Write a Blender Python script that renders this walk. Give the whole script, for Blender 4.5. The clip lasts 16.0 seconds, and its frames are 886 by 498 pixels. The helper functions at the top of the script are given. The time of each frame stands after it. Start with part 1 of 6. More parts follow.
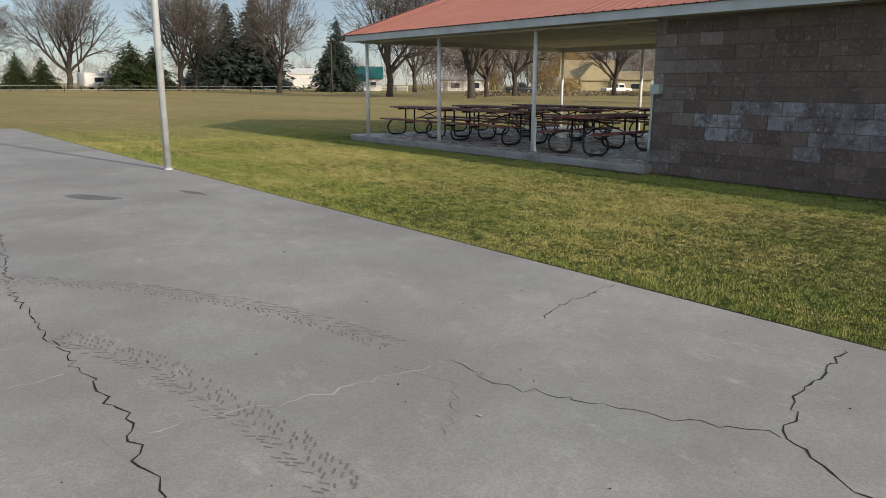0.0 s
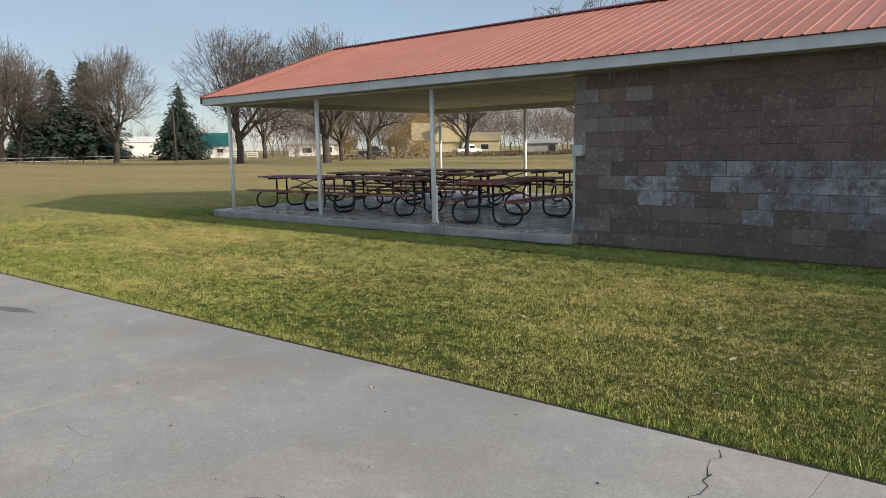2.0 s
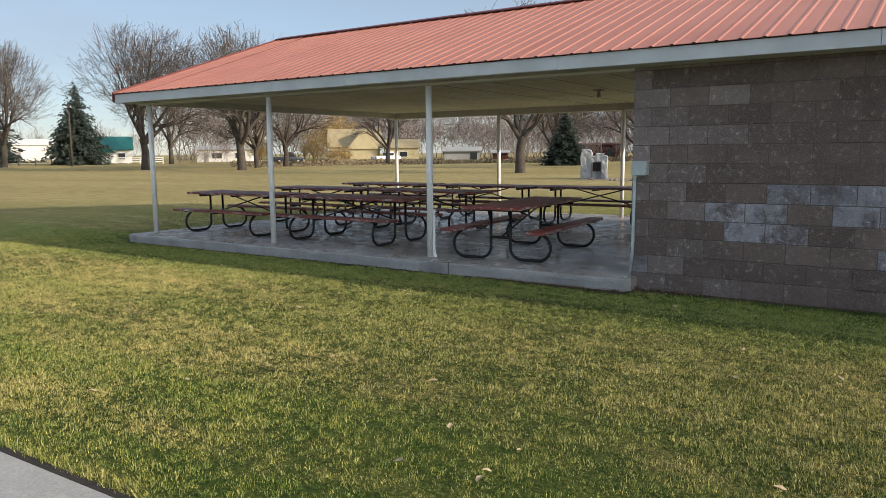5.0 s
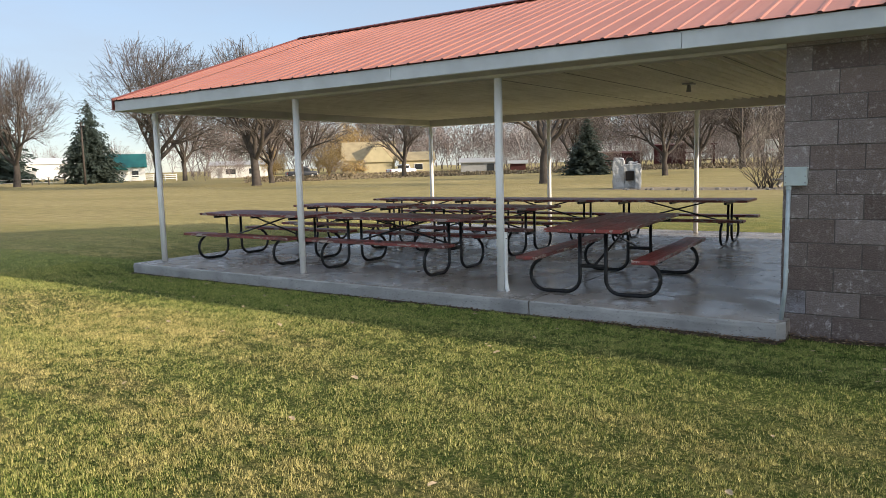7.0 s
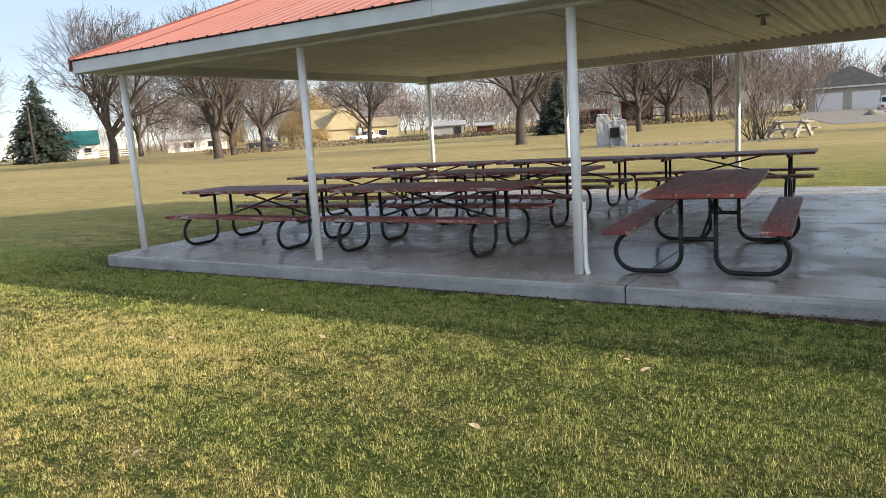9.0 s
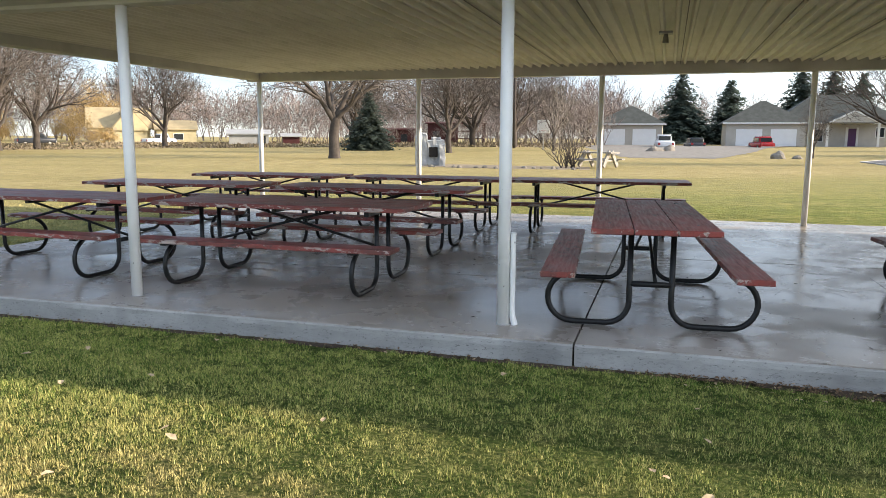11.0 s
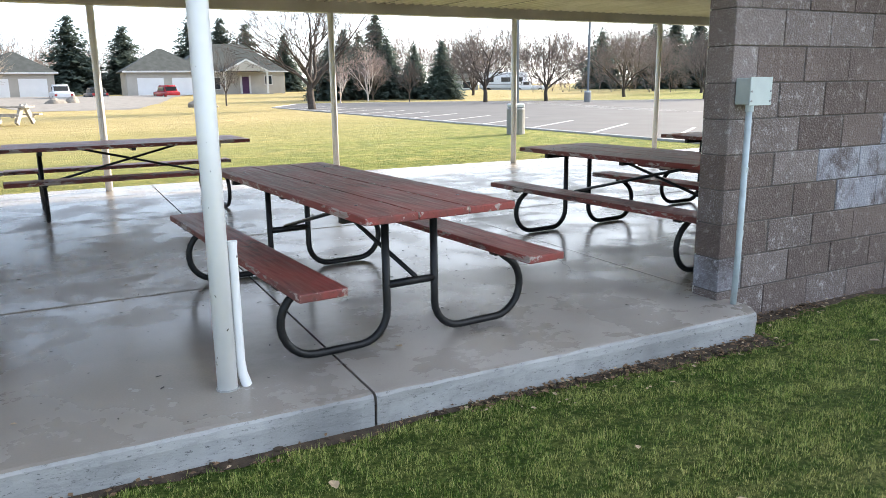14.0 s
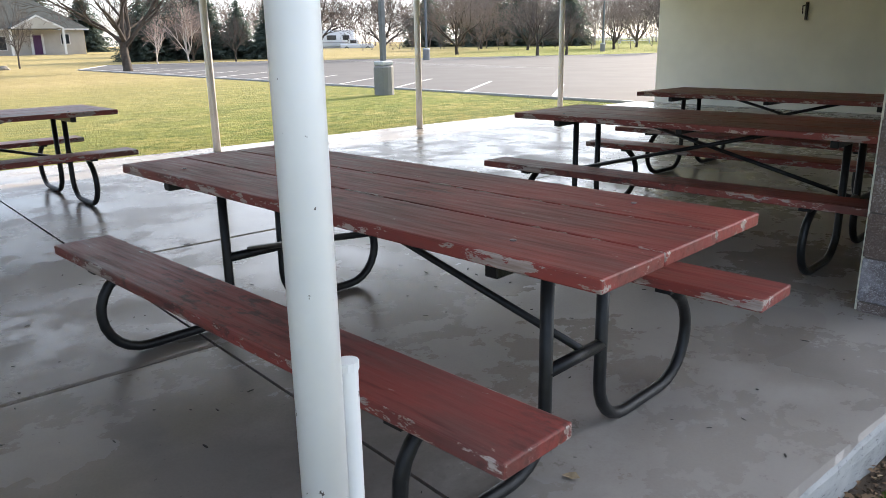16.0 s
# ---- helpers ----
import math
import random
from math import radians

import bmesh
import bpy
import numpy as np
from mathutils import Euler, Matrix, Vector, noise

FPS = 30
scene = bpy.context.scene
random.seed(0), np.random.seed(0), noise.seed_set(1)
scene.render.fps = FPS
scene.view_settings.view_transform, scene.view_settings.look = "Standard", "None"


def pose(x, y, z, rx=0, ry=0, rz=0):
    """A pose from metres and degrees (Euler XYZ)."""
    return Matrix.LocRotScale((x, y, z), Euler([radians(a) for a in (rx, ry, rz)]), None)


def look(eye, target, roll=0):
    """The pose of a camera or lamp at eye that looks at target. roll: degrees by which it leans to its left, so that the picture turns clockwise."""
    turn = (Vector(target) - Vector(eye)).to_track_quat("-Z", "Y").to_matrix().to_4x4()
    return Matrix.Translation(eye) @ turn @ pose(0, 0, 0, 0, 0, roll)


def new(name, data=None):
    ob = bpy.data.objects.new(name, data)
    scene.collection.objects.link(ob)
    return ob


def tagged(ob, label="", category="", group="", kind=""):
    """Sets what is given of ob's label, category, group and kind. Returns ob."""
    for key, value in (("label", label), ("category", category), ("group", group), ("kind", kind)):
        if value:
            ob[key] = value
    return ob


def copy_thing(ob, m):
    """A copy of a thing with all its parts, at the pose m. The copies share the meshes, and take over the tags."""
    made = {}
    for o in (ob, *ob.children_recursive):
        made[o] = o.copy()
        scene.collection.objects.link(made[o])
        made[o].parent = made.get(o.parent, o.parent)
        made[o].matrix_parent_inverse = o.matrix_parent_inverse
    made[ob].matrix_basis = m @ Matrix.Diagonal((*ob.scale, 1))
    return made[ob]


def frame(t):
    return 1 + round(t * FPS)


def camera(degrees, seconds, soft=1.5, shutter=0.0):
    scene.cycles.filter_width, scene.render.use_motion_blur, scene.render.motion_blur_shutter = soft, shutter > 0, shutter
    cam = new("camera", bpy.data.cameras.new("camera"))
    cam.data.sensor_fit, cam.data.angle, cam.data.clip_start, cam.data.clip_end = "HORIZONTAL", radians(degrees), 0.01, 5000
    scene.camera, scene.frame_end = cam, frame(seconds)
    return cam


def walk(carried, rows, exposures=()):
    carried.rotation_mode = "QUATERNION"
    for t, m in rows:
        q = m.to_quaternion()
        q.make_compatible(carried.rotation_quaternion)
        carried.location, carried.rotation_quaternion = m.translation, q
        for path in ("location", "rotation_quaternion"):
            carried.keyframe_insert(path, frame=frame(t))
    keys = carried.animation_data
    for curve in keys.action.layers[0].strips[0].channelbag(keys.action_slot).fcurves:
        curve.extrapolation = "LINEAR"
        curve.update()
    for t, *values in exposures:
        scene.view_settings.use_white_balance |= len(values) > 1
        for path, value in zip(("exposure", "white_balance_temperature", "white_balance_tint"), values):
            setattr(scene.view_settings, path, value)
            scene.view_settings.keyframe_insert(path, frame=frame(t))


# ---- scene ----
cam = camera(61.8, 16.0, soft=0.75)
PATH = [
    (0, (0.186, -0.218, 1.32), (1.378, 1.328, 0.887), 0.3),
    (0.5, (0.422, 0.297, 1.321), (1.69, 1.778, 0.877), -0.7),
    (1, (0.579, 0.785, 1.35), (2.003, 2.116, 0.904), -0.4),
    (1.5, (0.804, 1.317, 1.348), (2.265, 2.651, 1.053), -1.4),
    (2, (0.98, 1.879, 1.354), (2.474, 3.18, 1.081), -1.1),
    (2.5, (1.253, 2.363, 1.375), (2.795, 3.613, 1.128), -0.5),
    (3, (1.47, 2.883, 1.422), (3.02, 4.121, 1.163), 0.2),
    (3.2, (1.563, 3.072, 1.44), (3.118, 4.301, 1.172), 0.4),
    (5.3, (2.62, 5.02, 1.471), (4.287, 6.10, 1.246), -0.1),
    (5.5, (2.742, 5.171, 1.477), (4.43, 6.235, 1.341), 0.0),
    (6, (3.074, 5.557, 1.425), (4.771, 6.615, 1.399), -0.7),
    (6.5, (3.41, 6.019, 1.441), (5.092, 7.093, 1.307), -1.1),
    (7, (3.78, 6.505, 1.442), (5.405, 7.649, 1.216), -1.5),
    (7.5, (4.051, 6.975, 1.458), (5.608, 8.205, 1.205), -2.2),
    (8, (4.27, 7.423, 1.485), (5.818, 8.659, 1.209), -2.6),
    (8.5, (4.507, 7.836, 1.46), (6.051, 9.072, 1.166), -3.3),
    (9, (4.63, 8.207, 1.411), (6.295, 9.267, 1.088), -3.7),
    (9.2, (4.755, 8.355, 1.401), (6.478, 9.309, 1.055), -3.0),
    (11.3, (5.92, 9.892, 1.338), (7.852, 10.328, 1.05), -0.3),
    (11.5, (5.994, 10.046, 1.336), (7.947, 10.362, 1.048), -0.9),
    (12, (6.299, 10.361, 1.293), (8.27, 10.53, 0.999), -1.5),
    (12.5, (6.615, 10.643, 1.338), (8.578, 10.562, 0.961), -1.9),
    (13, (6.89, 10.907, 1.35), (8.79, 10.429, 0.945), -2.5),
    (13.5, (7.307, 11.121, 1.331), (9.166, 10.505, 0.927), -1.3),
    (14, (7.732, 11.323, 1.325), (9.466, 10.426, 0.891), -0.7),
    (14.5, (8.234, 11.431, 1.299), (9.877, 10.362, 0.904), 0.5),
    (15, (8.808, 11.464, 1.264), (10.407, 10.356, 0.802), -0.6),
    (15.5, (9.304, 11.453, 1.274), (10.773, 10.208, 0.731), -0.4),
    (16, (9.856, 11.392, 1.25), (11.314, 10.135, 0.708), -1.0),
]
EXPOSURES = [(0.0, -0.14, 6600, 11), (1.5, 0.1, 6600, 11), (3.0, 0.15, 6600, 11), (5.5, 0.40, 6600, 11), (9.0, 0.80, 6650, 13),
             (11.5, 1.28, 6600, 12), (12.5, 1.57, 6550, 12), (14.5, 1.75, 6450, 12), (15.4, 1.70, 6500, 13), (16.0, 1.56, 6550, 14)]
walk(cam, [(t, look(eye, target, roll)) for t, eye, target, roll in PATH], EXPOSURES)

# ---- world and sun ----
SUN_TO = Vector((0.52, -2.70, 1.0)).normalized()
world = bpy.data.worlds.new("World")
scene.world = world
world.use_nodes = True
wn, wl = world.node_tree.nodes, world.node_tree.links
sky = wn.new("ShaderNodeTexSky")
sky.sky_type = "NISHITA"
sky.sun_disc = False
sky.sun_elevation = math.asin(SUN_TO.z)
sky.sun_rotation = math.atan2(SUN_TO.x, SUN_TO.y)
sky.altitude, sky.air_density, sky.dust_density, sky.ozone_density = 900, 1.0, 0.6, 2.0
wn["Background"].inputs["Strength"].default_value = 0.138
# thin high cloud over the whole sky
way = wn.new("ShaderNodeTexCoord")
flat = wn.new("ShaderNodeMapping")
flat.inputs["Scale"].default_value = (1.2, 1.2, 4.0)
veil = wn.new("ShaderNodeTexNoise")
veil.inputs["Scale"].default_value, veil.inputs["Detail"].default_value, veil.inputs["Roughness"].default_value = 1.6, 6, 0.6
thin = wn.new("ShaderNodeMapRange")
thin.inputs["From Min"].default_value, thin.inputs["From Max"].default_value = 0.3, 0.75
thin.inputs["To Min"].default_value, thin.inputs["To Max"].default_value = 0.45, 0.85
blend = wn.new("ShaderNodeMix")
blend.data_type = "RGBA"
aim = wn.new("ShaderNodeVectorMath")
aim.operation = "DOT_PRODUCT"
aim.inputs[1].default_value = SUN_TO
glow = wn.new("ShaderNodeMapRange")
glow.interpolation_type = "SMOOTHSTEP"
glow.inputs["From Min"].default_value, glow.inputs["From Max"].default_value = 0.0, 1.0
tone = wn.new("ShaderNodeMix")
tone.data_type = "RGBA"
tone.inputs[6].default_value, tone.inputs[7].default_value = (2.55, 3.05, 3.75, 1), (9.5, 9.8, 9.9, 1)
wl.new(way.outputs["Generated"], aim.inputs[0])
wl.new(aim.outputs["Value"], glow.inputs["Value"])
wl.new(glow.outputs["Result"], tone.inputs[0])
wl.new(tone.outputs[2], blend.inputs[7])
wl.new(way.outputs["Generated"], flat.inputs["Vector"])
wl.new(flat.outputs["Vector"], veil.inputs["Vector"])
wl.new(veil.outputs["Fac"], thin.inputs["Value"])
wl.new(thin.outputs["Result"], blend.inputs[0])
wl.new(sky.outputs["Color"], blend.inputs[6])
wl.new(blend.outputs[2], wn["Background"].inputs["Color"])
sun_data = bpy.data.lights.new("sun", "SUN")
sun_data.energy, sun_data.angle, sun_data.color = 4.2, radians(0.6), (1.0, 0.86, 0.68)
sun = new("sun", sun_data)
sun.matrix_world = look(SUN_TO * 60, (0, 0, 0))

# ---- materials ----


class Nodes:
    """A node material under construction."""

    def __init__(self, name, rough=0.8, metal=0.0, spec=0.4):
        self.m = bpy.data.materials.new(name)
        self.m.use_nodes = True
        self.n, self.l = self.m.node_tree.nodes, self.m.node_tree.links
        self.b = self.n["Principled BSDF"]
        self.b.inputs["Roughness"].default_value = rough
        self.b.inputs["Metallic"].default_value = metal
        self.b.inputs["Specular IOR Level"].default_value = spec
        self.pos = self.n.new("ShaderNodeTexCoord").outputs["Object"]

    def world_pos(self):
        self.pos = self.n.new("ShaderNodeNewGeometry").outputs["Position"]
        return self

    def stretch(self, sx, sy, sz):
        node = self.n.new("ShaderNodeMapping")
        node.inputs["Scale"].default_value = (sx, sy, sz)
        self.l.new(self.pos, node.inputs["Vector"])
        return node.outputs["Vector"]

    def noise(self, scale, detail=4, rough=0.55, vec=None):
        node = self.n.new("ShaderNodeTexNoise")
        node.inputs["Scale"].default_value = scale
        node.inputs["Detail"].default_value = detail
        node.inputs["Roughness"].default_value = rough
        self.l.new(vec or self.pos, node.inputs["Vector"])
        return node.outputs["Fac"]

    def voronoi(self, scale, vec=None):
        node = self.n.new("ShaderNodeTexVoronoi")
        node.inputs["Scale"].default_value = scale
        self.l.new(vec or self.pos, node.inputs["Vector"])
        return node.outputs["Distance"]

    def ramp(self, fac, *stops):
        node = self.n.new("ShaderNodeValToRGB")
        els = node.color_ramp.elements
        while len(els) < len(stops):
            els.new(0.5)
        for e, (p, c) in zip(els, stops):
            e.position = p
            e.color = (c, c, c, 1) if isinstance(c, (int, float)) else (*c, 1)
        self.l.new(fac, node.inputs["Fac"])
        return node.outputs["Color"]

    def mix(self, fac, a, b, blend="MIX"):
        node = self.n.new("ShaderNodeMix")
        node.data_type, node.blend_type = "RGBA", blend
        for value, slot in ((fac, 0), (a, 6), (b, 7)):
            if isinstance(value, (int, float)):
                node.inputs[slot].default_value = value
            elif isinstance(value, tuple):
                node.inputs[slot].default_value = (*value, 1)
            else:
                self.l.new(value, node.inputs[slot])
        return node.outputs[2]

    def random(self):
        return self.n.new("ShaderNodeObjectInfo").outputs["Random"]

    def island(self):
        return self.n.new("ShaderNodeNewGeometry").outputs["Random Per Island"]

    def colour(self, c):
        if isinstance(c, tuple):
            self.b.inputs["Base Color"].default_value = (*c, 1)
        else:
            self.l.new(c, self.b.inputs["Base Color"])
        return self

    def rough(self, c):
        self.l.new(c, self.b.inputs["Roughness"])
        return self

    def bump(self, height, strength=0.3, dist=0.01):
        node = self.n.new("ShaderNodeBump")
        node.inputs["Strength"].default_value = strength
        node.inputs["Distance"].default_value = dist
        self.l.new(height, node.inputs["Height"])
        self.l.new(node.outputs["Normal"], self.b.inputs["Normal"])
        return self


def plain(name, rgb, rough=0.7, metal=0.0, vary=0.25, scale=6.0, bump=0.15):
    """A paint or metal with soft stains and fine grain."""
    k = Nodes(name, rough, metal)
    dark = tuple(c * (1 - vary) for c in rgb)
    c = k.mix(k.ramp(k.noise(scale, 5), (0.35, 0.0), (0.7, 1.0)), dark, rgb)
    k.colour(c)
    k.bump(k.noise(scale * 14, 3), bump, 0.004)
    return k.m


def make_concrete(name, rgb, wet=False):
    k = Nodes(name, 0.75).world_pos()
    big = k.ramp(k.noise(0.55, 6, 0.6), (0.40, 0.0), (0.60, 1.0))
    mid = k.ramp(k.noise(3.2, 6, 0.65), (0.3, 0.0), (0.75, 1.0))
    fine = k.noise(90, 3)
    d1 = tuple(c * 0.68 for c in rgb)
    c = k.mix(big, d1, rgb)
    c = k.mix(k.ramp(k.noise(0.9, 5, 0.6), (0.42, 0.0), (0.62, 0.45)), c, (rgb[0] * 0.80, rgb[0] * 0.86, rgb[0] * 0.86))
    c = k.mix(mid, k.mix(0.5, c, tuple(v * 0.6 for v in rgb)), c)
    c = k.mix(k.ramp(fine, (0.35, 0.0), (0.62, 1.0)), k.mix(0.24, c, (0.05, 0.05, 0.05)), c)
    c = k.mix(k.ramp(k.noise(13, 9, 0.78), (0.42, 0.26), (0.60, 0.0)), c, tuple(v * 0.55 for v in rgb))
    c = k.mix(k.ramp(k.noise(6, 8, 0.75, k.stretch(1, 0.5, 1)), (0.58, 0.0), (0.70, 0.35)), c, tuple(min(0.7, v * 1.3) for v in rgb))
    k.colour(c)
    if wet:
        # trowelled warm cement, scaled pale flakes, and damp patches with a clear rim
        smooth = k.mix(k.ramp(k.noise(1.1, 4, 0.5), (0.38, 0.0), (0.66, 1.0)), tuple(v * 0.80 for v in rgb), rgb)
        smooth = k.mix(k.ramp(fine, (0.40, 0.22), (0.60, 0.0)), smooth, tuple(v * 0.6 for v in rgb))
        flake = k.ramp(k.noise(2.9, 9, 0.72, k.stretch(1, 0.75, 1)), (0.465, 0.0), (0.585, 0.75))
        where = k.ramp(k.noise(0.42, 3, 0.5), (0.38, 0.0), (0.54, 1.0))
        flake = k.mix(where, (0.0, 0.0, 0.0), flake)
        c = k.mix(flake, smooth, (rgb[0] * 1.08, rgb[1] * 1.11, rgb[2] * 1.15))
        damp = k.ramp(k.noise(0.62, 5, 0.55), (0.53, 0.0), (0.63, 1.0))
        c = k.mix(damp, c, k.mix(0.45, c, tuple(v * 0.42 for v in rgb)))
        spots = k.ramp(k.noise(24, 5, 0.7), (0.66, 0.0), (0.70, 0.7))
        k.colour(k.mix(spots, c, (0.07, 0.065, 0.06)))
        r = k.mix(k.ramp(k.noise(1.7, 6, 0.6), (0.40, 0.0), (0.62, 1.0)), (0.18, 0.18, 0.18), (0.33, 0.33, 0.33))
        r = k.mix(flake, r, (0.52, 0.52, 0.52))
        k.rough(k.mix(damp, r, (0.20, 0.20, 0.20)))
        k.b.inputs["Specular IOR Level"].default_value = 0.36
    k.bump(k.mix(0.3, mid, fine), 0.07 if wet else 0.25, 0.006)
    return k.m


M_COURT = make_concrete("court concrete", (0.465, 0.447, 0.418))
M_SLAB = make_concrete("floor concrete", (0.340, 0.305, 0.270), wet=True)


def make_kerb():
    """Old cast edge: pale flaking skin over darker aggregate, streaked along the pour."""
    k = Nodes("slab edge concrete", 0.85).world_pos()
    along = k.stretch(1, 0.55, 1.7)
    c = k.mix(k.ramp(k.noise(2.2, 5), (0.35, 0.0), (0.65, 1.0)), (0.31, 0.31, 0.305), (0.43, 0.43, 0.425))
    skin = k.ramp(k.noise(21, 8, 0.78, along), (0.50, 0.0), (0.60, 0.35))
    c = k.mix(skin, c, (0.25, 0.25, 0.25))
    c = k.mix(k.ramp(k.noise(55, 6, 0.75, along), (0.585, 0.0), (0.64, 0.85)), c, (0.09, 0.09, 0.09))
    c = k.mix(k.ramp(k.noise(0.9, 3, 0.5, k.stretch(0, 1, 0)), (0.60, 0.0), (0.66, 0.6)), c, (0.17, 0.17, 0.175))
    k.colour(c)
    k.bump(k.mix(0.5, skin, k.noise(60, 5, 0.7, along)), 0.55, 0.008)
    return k.m


M_KERB = make_kerb()
M_PAD = make_concrete("old concrete", (0.34, 0.34, 0.33))


def make_block(name, lo, hi, speck, under=None):
    k = Nodes(name, 0.95, 0, 0.2).world_pos()
    rnd = k.random()
    c = k.mix(k.ramp(rnd, (0.0, 0.0), (1.0, 1.0)), lo, hi)
    if under:
        c = k.mix(k.ramp(k.noise(3.1, 6, 0.7), (0.42, 0.95), (0.56, 0.0)), c, under)
    c = k.mix(k.ramp(k.noise(1.6, 5), (0.38, 0.0), (0.7, 0.55)), c, tuple(v * 0.62 for v in lo))
    c = k.mix(k.ramp(k.noise(130, 6, 0.8), (0.53, 0.0), (0.62, 0.62)), c, speck)
    c = k.mix(k.ramp(k.noise(16, 8, 0.82), (0.55, 0.0), (0.63, 0.6)), c, speck)
    c = k.mix(k.ramp(k.voronoi(75), (0.0, 0.5), (0.18, 0.0)), c, (0.05, 0.045, 0.045))
    k.colour(c)
    k.bump(k.mix(0.5, k.noise(55, 5, 0.7), k.voronoi(70)), 0.8, 0.012)
    return k.m


M_BLOCK = make_block("rough brown block", (0.122, 0.091, 0.080), (0.200, 0.154, 0.137), (0.40, 0.36, 0.34))
M_PALE = make_block("faded grey block", (0.20, 0.195, 0.22), (0.36, 0.36, 0.40), (0.60, 0.60, 0.64), (0.115, 0.090, 0.085))
# brown block with the wall end's brighter light put into its colour
M_BRIGHTENED = make_block("brightened brown block", (0.165, 0.130, 0.118), (0.265, 0.220, 0.205), (0.58, 0.545, 0.53))
M_MORTAR = plain("mortar", (0.135, 0.120, 0.110), 0.95, 0, 0.3, 8, 0.3)


def make_roof():
    k = Nodes("faded red roof paint", 0.42, 0.0, 0.5).world_pos()
    a = k.mix(k.ramp(k.noise(0.8, 5), (0.35, 0.0), (0.7, 1.0)), (0.43, 0.15, 0.09), (0.53, 0.20, 0.125))
    a = k.mix(k.ramp(k.random(), (0.0, 0.0), (1.0, 0.25)), a, (0.55, 0.20, 0.14))
    a = k.mix(k.ramp(k.noise(5, 6, 0.7, k.stretch(0.4, 3, 0.4)), (0.5, 0.0), (0.8, 0.35)), a, (0.30, 0.08, 0.055))
    k.colour(a)
    k.bump(k.noise(7, 3), 0.1, 0.004)
    return k.m


M_ROOF = make_roof()
M_RIBEND = plain("dark rib hollow shade", (0.05, 0.025, 0.022), 0.9)
M_RIDGE = plain("maroon ridge metal", (0.16, 0.035, 0.03), 0.5)
M_FASCIA = plain("pale fascia paint", (0.60, 0.64, 0.66), 0.55, 0, 0.18, 2.5)
M_BEAM = plain("white beam paint", (0.66, 0.64, 0.58), 0.6, 0, 0.2, 2.0)
def make_ceiling():
    k = Nodes("cream ceiling sheet", 0.42).world_pos()
    c = k.mix(k.ramp(k.noise(1.2, 5), (0.35, 0.0), (0.7, 1.0)), (0.72, 0.69, 0.58), (0.85, 0.82, 0.72))
    c = k.mix(k.ramp(k.noise(3.0, 6, 0.7, k.stretch(0.25, 3.5, 1)), (0.46, 0.0), (0.68, 0.4)), c, (0.48, 0.45, 0.36))
    k.colour(c)
    k.bump(k.noise(5, 4), 0.05, 0.004)
    return k.m


M_CEIL = make_ceiling()
M_CREAM = plain("cream wall paint", (0.82, 0.82, 0.72), 0.6, 0, 0.1, 1.5, 0.1)


def make_post():
    k = Nodes("chipped white post paint", 0.4)
    c = k.mix(k.ramp(k.noise(3.0, 5), (0.35, 0.0), (0.7, 1.0)), (0.84, 0.85, 0.85), (0.92, 0.93, 0.93))
    c = k.mix(k.ramp(k.noise(26, 4, 0.6), (0.685, 0.0), (0.70, 1.0)), c, (0.10, 0.09, 0.085))
    k.colour(c)
    k.bump(k.noise(40, 3), 0.1, 0.002)
    return k.m


M_POST = make_post()
M_GREYBOX = plain("grey enamel box", (0.50, 0.57, 0.57), 0.45, 0.2, 0.12, 8)
M_CONDUIT = plain("pale blue conduit paint", (0.52, 0.60, 0.63), 0.5, 0.1, 0.25, 9)
M_STEEL = plain("black tube paint", (0.022, 0.023, 0.025), 0.38, 0.3, 0.4, 20, 0.2)
M_BOLT = plain("zinc bolt", (0.35, 0.35, 0.36), 0.4, 0.9)
M_GALV = plain("weathered pale painted pole", (0.56, 0.59, 0.60), 0.55, 0.1, 0.3, 4)


